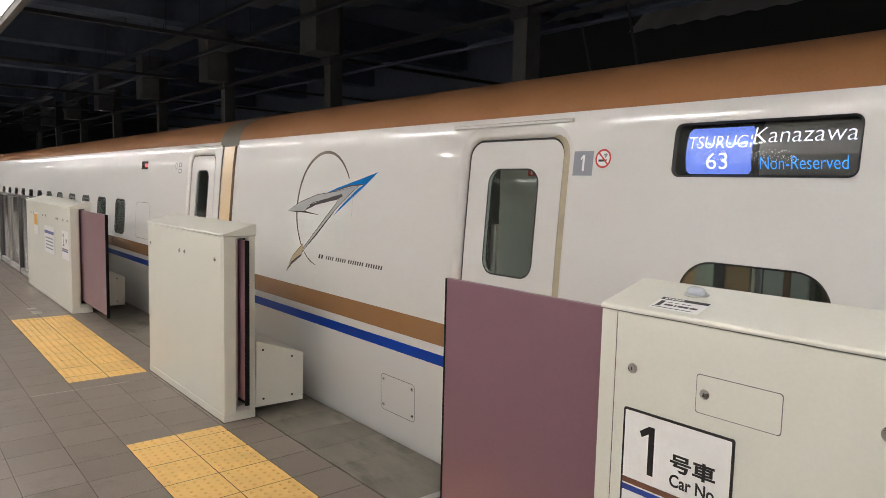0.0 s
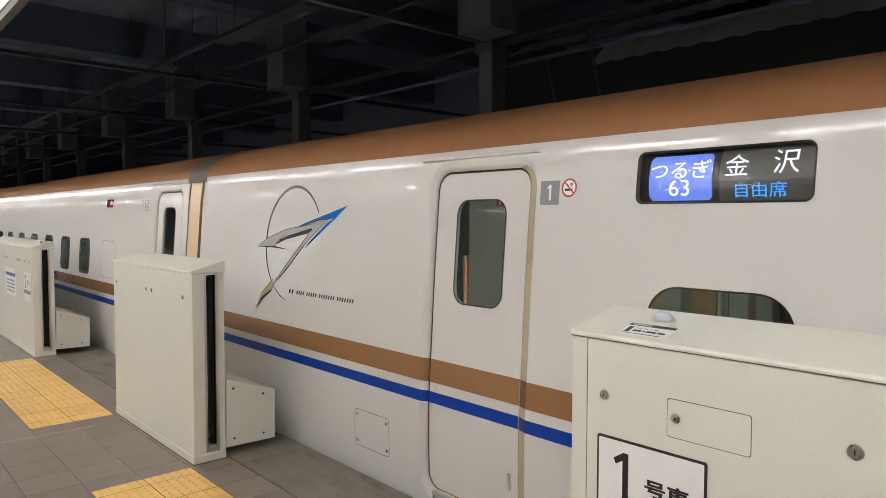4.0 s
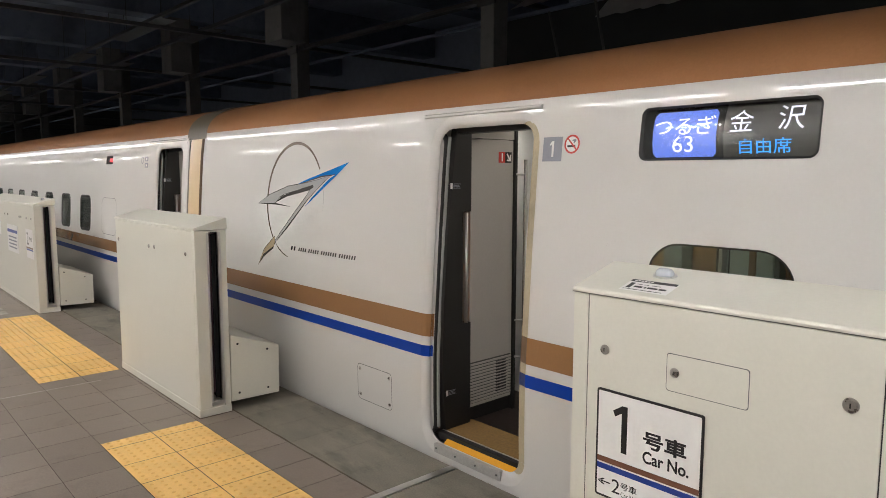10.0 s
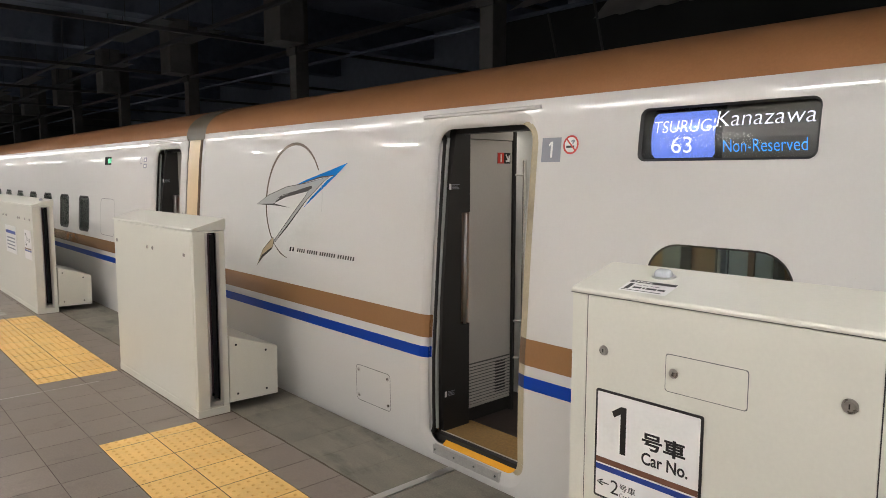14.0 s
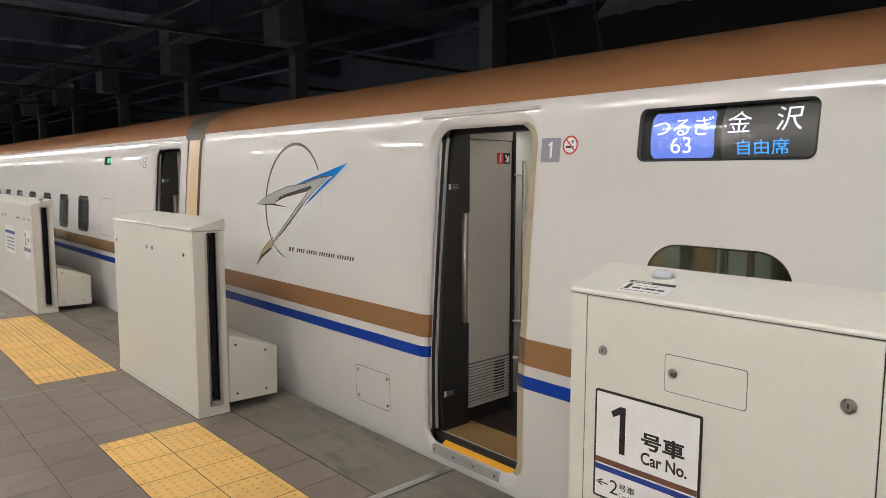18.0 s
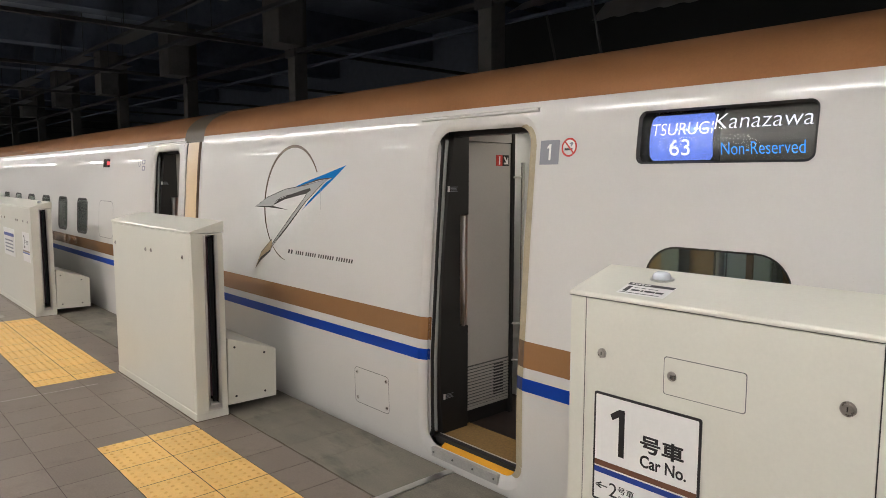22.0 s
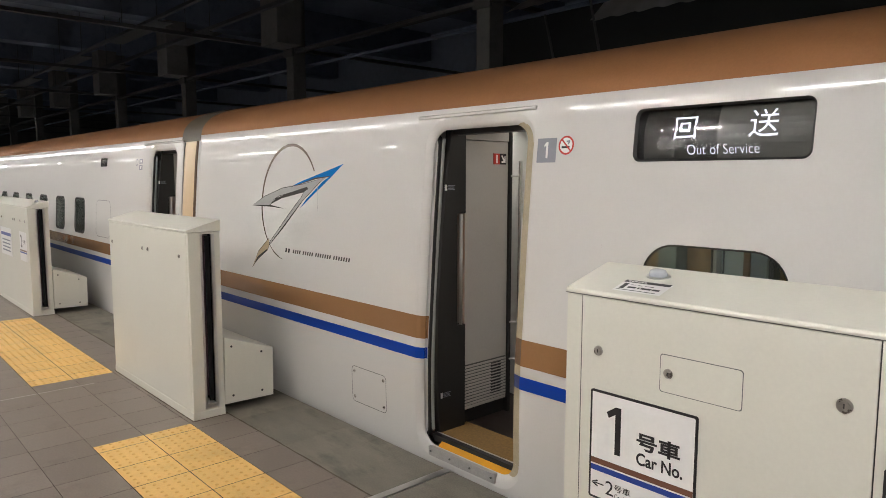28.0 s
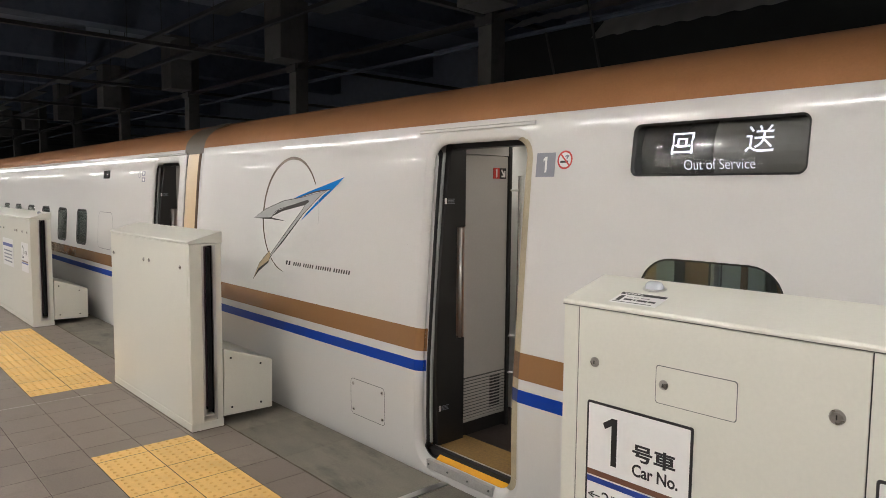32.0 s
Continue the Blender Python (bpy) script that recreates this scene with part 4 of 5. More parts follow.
for turn, m in ((0, LED_RED), (120, LED_GREEN)):
    bm = bmesh.new()
    spots_ = ((-4.66, -4.535, -0.024, 0.022),) if turn == 0 else ((-4.675, -4.60, -0.028, 0.030), (-4.585, -4.545, -0.028, 0.030))
    for x0, x1, h0, h1 in spots_:
        for k in range(4):
            ring_ = []
            for x, h in ((x0, h0 + (h1 - h0) * k / 4), (x1, h0 + (h1 - h0) * k / 4), (x1, h0 + (h1 - h0) * (k + 1) / 4), (x0, h0 + (h1 - h0) * (k + 1) / 4)):
                a = math.asin(h / LED_R) + radians(turn)
                ring_.append(bm.verts.new((x, -(LED_R + 0.001) * math.cos(a), (LED_R + 0.001) * math.sin(a))))
            bm.faces.new(ring_)
    part("red_message" if turn == 0 else "green_message", bm, m, led_roller)
for a, z in ((-3.385, 1.762), (-3.385, 1.695)):
    sq = flat("mark", [(a, z), (a + 0.10, z), (a + 0.10, z + 0.05), (a, z + 0.05)], GREYINK, second, on_skin(0.0015), "small grey door mark")
    flat("mark_centre", [(a + 0.03, z + 0.012), (a + 0.07, z + 0.012), (a + 0.07, z + 0.038), (a + 0.03, z + 0.038)], PAPER, sq, on_skin(0.0024))
part("mark", ring_arc(-3.462, 1.776, 0.034, 0.034, 0, 360, 0.010, 0.010, on_skin(0.0018)), GREYINK, second, "small round door mark")
part("rain_gutter", prism([(skin(1.962) - 0.014, 1.955), (skin(1.962) - 0.014, 1.966), (skin(1.975) + 0.003, 1.975), (skin(1.95) + 0.003, 1.95)], "x", -3.25, -2.2, 0.002), WHITE, second)
part("end_wall", box(-2.20, 0.93, -0.95, -2.184, FAR - 0.93, 1.96), WHITE, second)
end_trim(second, -2.225, -2.186)
stripe("end_joint", -0.9, 1.94, -2.252, -2.245, GREYINK, second, off=0.001)
third = thing("train_car", "far white car with bronze roof and stripes", "train car", "cars of the train")
shell("body", -52.0, -27.3, [], WHITE, third)
closing(-52.0, -27.3, third)
stripe("brown_stripe", *BROWN_Z, -52.0, -27.3, BROWN, third)
stripe("blue_stripe", *BLUE_Z, -52.0, -27.3, BLUE, third)

# ---- platform barriers ----
GATE_H = 1.258


def face(off=0.002):
    return lambda x, z: (x, -off, z)


def lid_point(x, y, up=0.0):
    return Vector((x, y, 1.2785 + 0.274 * y + up))


def barrier(x0, x1, label, slots=(1,), box_at=None):
    g = thing("platform_barrier", label, "platform barrier", "barrier cabinets along the platform")
    deep = 0.13
    a, b = x0 + deep * (-1 in slots), x1 - deep * (1 in slots)
    part("cabinet", prism([(0.0, 0.03), (0.216, 0.03), (0.216, GATE_H), (0.0, GATE_H)], "x", a, b, 0.003), CREAM, g)
    part("plinth", box(x0 - 0.001, -0.004, 0.0, x1 + 0.001, 0.219, 0.055, 0.004), CREAM, g)
    part("lid", prism([(-0.007, 1.2615), (-0.008, 1.269), (-0.003, 1.2765), (0.219, 1.338), (0.224, 1.333), (0.224, 1.2615)], "x", x0 - 0.001, x1 + 0.001, 0.002), CREAM, g, "sloping cream lid with rounded front lip")
    part("base_sealant", box(x0 - 0.005, -0.009, 0.0, x1 + 0.006, 0.224, 0.003), JOINT, g, "dirty sealant line at the foot")
    for s in slots:
        xe, d = (x1, 1) if s > 0 else (x0, -1)
        ia, ib = sorted((xe, xe - d * deep))
        part("front_cheek", prism([(0.0, 0.03), (0.086, 0.03), (0.086, GATE_H), (0.0, GATE_H)], "x", ia, ib, 0.003), CREAM, g)
        part("rear_cheek", prism([(0.172, 0.03), (0.216, 0.03), (0.216, GATE_H), (0.172, GATE_H)], "x", ia, ib, 0.003), CREAM, g)
        part("slot_foot", box(ia, 0.087, 0.03, ib - 0.002, 0.171, 0.098), CREAM, g)
        part("slot_head", box(ia, 0.087, 1.246, ib - 0.002, 0.171, GATE_H - 0.001), CREAM, g)
        e0, e1 = sorted((xe - d * deep, xe - d * (deep - 0.004)))
        # Black plate puts the shade inside the slot into colour.
        part("slot_shade", box(e0, 0.087, 0.098, e1, 0.171, 1.246), SLOTBLACK, g, "black plate for the shade deep in the door slot")
        e0, e1 = sorted((xe - d * 0.125, xe - d * 0.012))
        part("slot_brush", box(e0, 0.0865, 0.099, e1, 0.098, 1.245), SLOTBLACK, g, "black brush seal")
        part("slot_brush", box(e0, 0.158, 0.099, e1, 0.1715, 1.245), SLOTBLACK, g, "black brush seal")
        e0, e1 = sorted((xe - d * 0.012, xe + d * 0.003))
        part("slot_frame", box(e0, 0.154, 0.095, e1, 0.176, 1.246, 0.001), STEEL, g, "steel slot edge")
        part("slot_frame", box(e0, 0.080, 0.095, e1, 0.095, 1.246, 0.001), STEEL, g)
        part("slot_frame", box(e0, 0.080, 0.070, e1, 0.176, 0.094, 0.001), STEEL, g)
    if box_at is not None:
        xa, xb = box_at
        rear = part("rear_box", prism([(0.219, 0.066), (0.585, 0.060), (0.589, 0.408), (0.228, 0.533)], "x", xa, xb, 0.004), CREAM, g, "low cream machine box behind the cabinet")
        for y, z in ((0.275, 0.464), (0.497, 0.392), (0.280, 0.118), (0.497, 0.112)):
            part("bolt", rod((xb - 0.002, y, z), (xb + 0.003, y, z), 0.008, 10), BLACK, rear)
    return g


def lock(g, x, z, r=0.014, name="lock"):
    k = part(name, rod((x, 0.004, z), (x, -0.005, z), r, 20, None, r * 0.9), LOCKMETAL, g, "round steel key lock")
    part("lock_core", rod((x, -0.005, z), (x, -0.0080, z), r * 0.62, 20), LOCKMETAL, k)
    part("keyhole", box(x - 0.0016, -0.0088, z - r * 0.3, x + 0.0016, -0.0075, z + r * 0.3), BLACK, k)
    return k


def panel_door(name, x0, x1, label):
    """A sliding barrier leaf with dark edges, in its own space."""
    d = part(name, box(x0, 0.114, 0.15, x1, 0.139, 1.236, 0.003), PURPLE, None)
    tagged(d, label, "barrier door", "sliding leaves of the platform barrier")
    for x in (x0 - 0.008, x1 - 0.002):
        part("edge_strip", box(x, 0.111, 0.118, x + 0.010, 0.142, 1.236, 0.004), SLOTBLACK, d, "rounded black rubber edge strip")
    return d


near_gate = barrier(3.042, 5.60, "cream barrier cabinet with car number sign and lamp", (-1,))
part("end_post", box(3.044, -0.0015, 0.058, 3.099, 0.0005, 1.257), CREAM, near_gate)
for a, b in ((3.103, 3.914), (3.918, 4.75), (4.754, 5.596)):
    part("front_panel", box(a, -0.0030, 0.058, b, 0.0008, 1.257, 0.0012), CREAM, near_gate, "cream cover panel with fine joint")
    part("panel_joint", box(a - 0.0035, -0.0004, 0.058, a - 0.0005, 0.0005, 1.257), BLACK, near_gate)
part("lid_joint", box(3.036, -0.0012, 1.2585, 5.598, 0.0005, 1.2605), DARKSTEEL, near_gate)
for x, z, r in ((3.165, 1.092, 0.0170), (3.849, 1.091, 0.0205), (4.10, 1.091, 0.0205)):
    lock(near_gate, x, z, r)
for w, m, y in ((0.0, DARKSTEEL, 0.0034), (0.0022, CREAM, 0.0042)):
    o = rounded(3.374 + w, 1.014 + w, 3.612 - w, 1.125 - w, 0.009)
    ob = flat("service_flap", o, m, near_gate, face(y), "small rounded service flap")
lock(ob, 3.400, 1.070, 0.0160)


def number_sign(g, x0, z0, x1, z1, numbers=True):
    b = part("number_sign", prism(rounded(x0, z0, x1, z1, 0.008, 4, 1), "y", -0.0065, -0.003), BLACK, g, "white car number sign with black border")
    flat("sign_face", rounded(x0 + 0.007, z0 + 0.007, x1 - 0.007, z1 - 0.007, 0.004, 4, 1), PAPER, b, face(0.0072))
    flat("brown_line", [(x0 + 0.007, z0 + 0.114), (x1 - 0.007, z0 + 0.114), (x1 - 0.007, z0 + 0.132), (x0 + 0.007, z0 + 0.132)], SIGNBROWN, b, face(0.0078))
    flat("blue_line", [(x0 + 0.007, z0 + 0.091), (x1 - 0.007, z0 + 0.091), (x1 - 0.007, z0 + 0.109), (x0 + 0.007, z0 + 0.109)], SIGNBLUE, b, face(0.0078))
    if numbers:
        put = face(0.0080)
        flat("numeral", [(x0 + 0.060, z0 + 0.287), (x0 + 0.092, z0 + 0.309), (x0 + 0.111, z0 + 0.309), (x0 + 0.111, z0 + 0.161), (x0 + 0.091, z0 + 0.161), (x0 + 0.091, z0 + 0.285), (x0 + 0.068, z0 + 0.270)], BLACK, b, put)
        lettering("kanji", "号車", x0 + 0.165, z0 + 0.202, x0 + 0.304, z0 + 0.255, BLACK, b, put, 0.032)
        lettering("caption", "Car No.", x0 + 0.166, z0 + 0.155, x0 + 0.313, z0 + 0.193, BLACK, b, put, 0.024)
        lettering("arrow", "←", x0 + 0.012, z0 + 0.040, x0 + 0.056, z0 + 0.062, BLACK, b, put, 0.02)
        lettering("numeral", "2", x0 + 0.062, z0 + 0.026, x0 + 0.091, z0 + 0.070, BLACK, b, put)
        lettering("kanji", "号車", x0 + 0.094, z0 + 0.045, x0 + 0.150, z0 + 0.068, BLACK, b, put, 0.012)
        lettering("caption", "Car No.", x0 + 0.095, z0 + 0.022, x0 + 0.152, z0 + 0.038, BLACK, b, put)
    return b


number_sign(near_gate, 3.144, 0.622, 3.496, 0.970)
number_sign(near_gate, 3.938, 0.622, 4.290, 0.970, False)
# sensor lamp and sticker on the lid
def signal_lamp(gate, x):
    """A frosted oblong dome on an oval steel base, on a barrier's lid."""
    ring = bmesh.new()
    bmesh.ops.create_cone(ring, cap_ends=True, segments=28, radius1=0.041, radius2=0.038, depth=0.006)
    bmesh.ops.scale(ring, vec=(1, 0.66, 1), verts=ring.verts)
    base = part("lamp_base", ring, STEEL, gate, "steel rimmed frosted signal lamp")
    base.matrix_local = Matrix.Translation(lid_point(x, 0.149)) @ pose(0, 0, 0, 16)
    dome = bmesh.new()
    bmesh.ops.create_uvsphere(dome, u_segments=28, v_segments=16, radius=1)
    for v in dome.verts:
        x, y, z = (math.copysign(abs(c) ** p, c) for c, p in zip(v.co, (0.62, 0.8, 0.7)))
        v.co = (0.029 * x, 0.017 * y, 0.003 + (0.021 * z if z > 0 else 0.002 * z))
    part("lamp_dome", dome, LENS, base, "frosted oblong dome", smooth=True)


signal_lamp(near_gate, 3.272)
on_lid = lambda x, z: tuple(lid_point(x + 0.008, z - 0.018, 0.0012))
st = flat("sticker", [(3.186, 0.034), (3.344, 0.034), (3.344, 0.114), (3.186, 0.114)], PAPER, near_gate, on_lid, "white sticker with black band")
on_lid2 = lambda x, z: tuple(lid_point(x + 0.008, z - 0.018, 0.0020))
flat("black_band", [(3.188, 0.097), (3.342, 0.097), (3.342, 0.113), (3.188, 0.113)], BLACK, st, on_lid2)
lettering("numeral", "1", 3.198, 0.050, 3.213, 0.089, BLACK, st, on_lid2)
for k in range(6):
    flat("writing_bar", [(3.200 + 0.011 * k, 0.101), (3.208 + 0.011 * k, 0.101), (3.208 + 0.011 * k, 0.108), (3.200 + 0.011 * k, 0.108)], PAPER, st, lambda x, z: tuple(lid_point(x + 0.008, z - 0.018, 0.0026)))
for a, b in ((3.222, 3.240), (3.246, 3.262), (3.270, 3.300)):
    flat("writing_bar", [(a, 0.080), (b, 0.080), (b, 0.083), (a, 0.083)], BLACK, st, on_lid2)
for a, b in ((3.222, 3.250), (3.255, 3.262), (3.266, 3.300), (3.304, 3.328)):
    flat("writing_bar", [(a, 0.058), (b, 0.058), (b, 0.069), (a, 0.069)], BLACK, st, on_lid2)
flat("writing_bar", [(3.194, 0.0415), (3.325, 0.0415), (3.325, 0.0450), (3.194, 0.0450)], BLACK, st, on_lid2)

mid_gate = barrier(-1.619, 0.0, "cream barrier cabinet with a dark door slot", (1,), (-0.9, -0.003))
part("front_panel", box(-1.612, -0.002, 0.060, -0.03, 0.0006, 1.243, 0.001), CREAM, mid_gate)
for x, z in ((-1.545, 1.097), (-0.845, 1.097), (-0.735, 1.097), (-0.150, 1.096)):
    lock(mid_gate, x, z, 0.016)

far_gate = barrier(-7.60, -4.600, "cream barrier cabinet with paper notices", (1,), (-5.5, -4.603))
for x, z in ((-7.2, 1.10), (-7.0, 1.10), (-6.3, 1.10), (-6.1, 1.10), (-5.4, 1.10), (-5.3, 1.10), (-5.0, 1.10), (-4.75, 1.10)):
    lock(far_gate, x, z, 0.016)
signal_lamp(far_gate, -4.838)
for x0, z0, x1, z1, kind in ((-5.07, 0.625, -4.72, 0.970, "n"), (-6.20, 0.62, -5.55, 0.97, "w"), (-6.95, 0.80, -6.65, 1.12, "y")):
    pap = part("notice", box(x0, -0.005, z0, x1, -0.001, z1), PAPER, far_gate, "white paper notice")
    if kind == "n":
        flat("brown_line", [(x0, z0 + 0.114), (x1, z0 + 0.114), (x1, z0 + 0.132), (x0, z0 + 0.132)], SIGNBROWN, pap, face(0.0056))
        flat("blue_line", [(x0, z0 + 0.091), (x1, z0 + 0.091), (x1, z0 + 0.109), (x0, z0 + 0.109)], SIGNBLUE, pap, face(0.0056))
        lettering("numeral", "2", x0 + 0.05, z0 + 0.16, x0 + 0.13, z0 + 0.31, BLACK, pap, face(0.0056))
        lettering("kanji", "号車", x0 + 0.165, z0 + 0.20, x0 + 0.304, z0 + 0.255, BLACK, pap, face(0.0056))
    elif kind == "w":
        flat("blue_band", [(x0 + 0.02, z1 - 0.10), (x1 - 0.02, z1 - 0.10), (x1 - 0.02, z1 - 0.06), (x0 + 0.02, z1 - 0.06)], SIGNBLUE, pap, face(0.0056))
        for k in range(4):
            flat("writing_bar", [(x0 + 0.08, z0 + 0.05 + 0.045 * k), (x1 - 0.08, z0 + 0.05 + 0.045 * k), (x1 - 0.08, z0 + 0.068 + 0.045 * k), (x0 + 0.08, z0 + 0.068 + 0.045 * k)], GREYINK, pap, face(0.0056))
    else:
        flat("yellow_field", [(x0 + 0.02, z1 - 0.18), (x1 - 0.02, z1 - 0.18), (x1 - 0.02, z1 - 0.03), (x0 + 0.02, z1 - 0.03)], SILLYELLOW, pap, face(0.0056))


def fence(x0, x1):
    """Fixed steel and glass barrier beyond the cabinets."""
    g = thing("glass_fence", "steel framed glass platform fence", "fence")
    part("top_rail", box(x0, 0.03, 1.275, x1, 0.15, 1.315, 0.018), CHROME, g, "polished steel top rail")
    part("bottom_rail", box(x0, 0.05, 0.03, x1, 0.12, 0.11, 0.004), STEEL, g)
    n = int((x1 - x0) / 1.05)
    w = (x1 - x0) / n
    for k in range(n + 1):
        part("post", box(x0 + k * w - 0.04, 0.045, 0.0, x0 + k * w + 0.04, 0.13, 1.27, 0.004), DARKSTEEL if k % 2 else STEEL, g)
        if k < n:
            part("glass_panel", box(x0 + k * w + 0.045, 0.08, 0.12, x0 + (k + 1) * w - 0.045, 0.09, 1.265), FROST, g)
    return g


fence(-12.0, -7.66)
far_far = barrier(-15.0, -12.1, "distant cream barrier cabinet", (1,))

near_leaf = panel_door("barrier_door", 3.03, 4.55, "plum coloured sliding barrier door leaf")
mid_leaf = panel_door("barrier_door", -1.50, -0.01, "plum coloured sliding barrier door leaf")
far_leaf = panel_door("barrier_door", -6.10, -4.61, "plum coloured sliding barrier door leaf")

# ---- platform lamps and a column ----
# Lower edge of unseen skirts added to fade the light on the train roof.
LIP = 2.9308


def tube_lamp(x, y, h=0.70, trough=True, top=3.385, tube=TUBE, lip=LIP):
    t = thing("tube_lamp", "lit fluorescent tube in a slim housing, beyond the train an added fill", "lamp", "tube lamps under the platform ceiling")
    low = 2.99 if trough else 2.845
    part("housing", box(x - h - 0.04, y - 0.045, low, x + h + 0.04, y + 0.045, low + 0.06, 0.006), LAMPGREY if trough else WHITEWALL, t)
    if trough:
        for d in (-1, 1):
            part("light_skirt", prism([(y + d * 0.044, 3.000), (y + d * 0.070, lip), (y + d * 0.072, lip), (y + d * 0.047, 3.002)], "x", x - h - 0.04, x + h + 0.04), LAMPGREY, t, "unseen grey skirt added to keep lamp light off the roof")
    part("tube", rod((x - h, y, 2.952), (x + h, y, 2.952), 0.0105, 6), tube, t, "glowing fluorescent tube")
    for e in (0.15 - h, h - 0.15):
        part("hanger", rod((x + e, y, low + 0.06 if trough else low), (x + e, y, top), 0.008, 8), STEEL, t)
    for e in (-h - 0.01, h + 0.01):
        part("end_cap", box(x + e - 0.012, y - 0.022, 2.926 if trough else 2.904, x + e + 0.012, y + 0.022, 2.992 if trough else 2.975, 0.003), WHITEWALL, t)


for k in range(24):
    tube_lamp(9.97 - 1.75 * k, -1.38)
for x, h in ((9.7, 0.45), (5.3, 0.45), (0.87, 0.46), (-3.55, 0.45), (-7.9, 0.85), (-12.1, 0.85), (-15.3, 0.95), (-18.3, 0.95), (-23.9, 1.35), (-27.6, 1.6), (-33.0, 1.6)):
    tube_lamp(x, -2.72, h, tube=BACKTUBE if x > -5 else TUBE, lip=2.934)

column = thing("platform_column", "pale square platform column", "column")
part("shaft", box(0.75, -1.86, 0.0, 1.17, -1.411, 3.40, 0.012), WHITEWALL, column)
part("skirting", box(0.74, -1.87, 0.0, 1.18, -1.401, 0.12, 0.006), STEEL, column)

# ---- hall beyond the train ----
hall = part("hall_wall", box(-90, 21.0, -1.5, 60, 21.4, 8.6), CEIL)
tagged(hall, "dark far wall of the station hall", "wall", kind="structure")
back = part("wall_back", box(-60, -12.2, -0.1, 30, -11.9, 4.2), WHITEWALL)
tagged(back, "pale platform wall behind the camera", "wall", kind="structure")
canopy = part("platform_ceiling", box(-60, -12, 3.38, 30, -0.592, 3.60), SOFFIT)
tagged(canopy, "white low ceiling over the platform", "ceiling", kind="structure")
fascia = part("ceiling_fascia", box(-60, -0.59, 3.30, 30, -0.525, 8.6), CONC_DARK)
tagged(fascia, "dark fascia above the platform edge", "trim", kind="structure")
# Dark sheet added where the space under the far canopy lies unlit.
screen = part("canopy_shade", box(-7.2, 10.3, -1.5, 33.0, 10.45, 5.25), SHADESHEET)
tagged(screen, "dark sheet added for the gloom under the far canopy", "wall", kind="structure")
for x, w in ((-70.0, 0.4), (34.0, 0.4)):
    e = part("wall_end", box(x, -12, -1.5, x + w, 21.4, 8.6), CONC_DARK)
    tagged(e, "dark end of the hall", "wall", kind="structure")

for k in range(30):
    x = 8.0 - 1.5 * k
    t = thing("edge_lamp", "flat lit white lamp panel behind the ceiling fascia", "lamp", "edge lamps of the platform ceiling")
    part("frame", box(x - 0.72, -0.72, 3.374, x + 0.72, -0.595, 3.379, 0.001), WHITEWALL, t)
    part("diffuser", box(x - 0.70, -0.705, 3.367, x + 0.70, -0.610, 3.373), EDGELIGHT, t, "glowing white diffuser")

# Unseen panels added overhead as soft fill for the train's lower side.
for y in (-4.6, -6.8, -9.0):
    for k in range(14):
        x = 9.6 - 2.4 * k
        t = thing("fill_panel", "wide lit panel added unseen in the ceiling as soft fill", "lamp", "panel lamps of the platform ceiling")
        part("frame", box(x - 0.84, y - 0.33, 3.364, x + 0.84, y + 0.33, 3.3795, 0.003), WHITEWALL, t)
        part("diffuser", box(x - 0.80, y - 0.29, 3.358, x + 0.80, y + 0.29, 3.3635), PANELFILL, t, "glowing white diffuser")

PY = 9.0
roof = part("hall_ceiling", box(-70, -0.52, 8.6, 34, 21.4, 8.8), CEIL)
tagged(roof, "dark ceiling high over the tracks", "ceiling", kind="structure")
# Unseen tubes added behind the train to brighten the hall's beams and ceiling.
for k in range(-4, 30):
    tube_lamp(-2.09 - 2.03125 * k, 5.7, 0.60, False, -1.45, HALLFILL)
for k in range(8):
    xc = -6.15 - 8.125 * k
    col = thing("hall_pillar", "grey square hall pillar", "pillar", "pillars beyond the train")
    part("shaft", box(xc - 0.2, PY, -1.5, xc + 0.2, PY + 0.43, 8.6, 0.015), CONC_DARK, col)
    part("node_plate", box(xc - 0.26, PY - 0.06, 5.20, xc + 0.26, PY - 0.002, 5.55, 0.01), GIRDER, col)
    t = thing("cross_beam", "slender grey cross beam over the tracks", "beam", "roof beams")
    part("web", box(xc - 0.03, -0.52, 5.42, xc + 0.03, 20.9, 5.50, 0.01), GIRDER, t)
    part("flange", box(xc - 0.075, -0.52, 5.395, xc + 0.075, 20.9, 5.42, 0.004), GIRDER, t)
    for xa, xb, ya, yb, z in ((xc - 3.9, xc - 1.3, 7.075, 7.5, 5.87), (xc - 7.2, xc - 2.6, 6.075, 6.55, 6.25)):
        b = thing("soffit_plate", "flat grey plate beside a long roof beam", "plate", "plates under the roof")
        part("plate", box(xa, ya, z, xb, yb, z + 0.03, 0.004), GIRDER, b)
        for e in (0.15, 0.85):
            part("hanger", rod((xa + (xb - xa) * e, (ya + yb) / 2, z + 0.03), (xa + (xb - xa) * e, (ya + yb) / 2, 8.6), 0.012, 8), DARKGIRDER, b)
    s = thing("ceiling_beam", "deep dark concrete ceiling beam with a drop block", "beam", "ceiling beams")
    part("web", box(xc + 0.20, -0.52, 7.3, xc + 1.08, 20.9, 8.6, 0.02), DECK, s)
    part("drop_block", box(xc + 0.20, 7.97, 5.36, xc + 1.15, 8.75, 7.3, 0.02), CONC_DARK, s, "square concrete drop block")
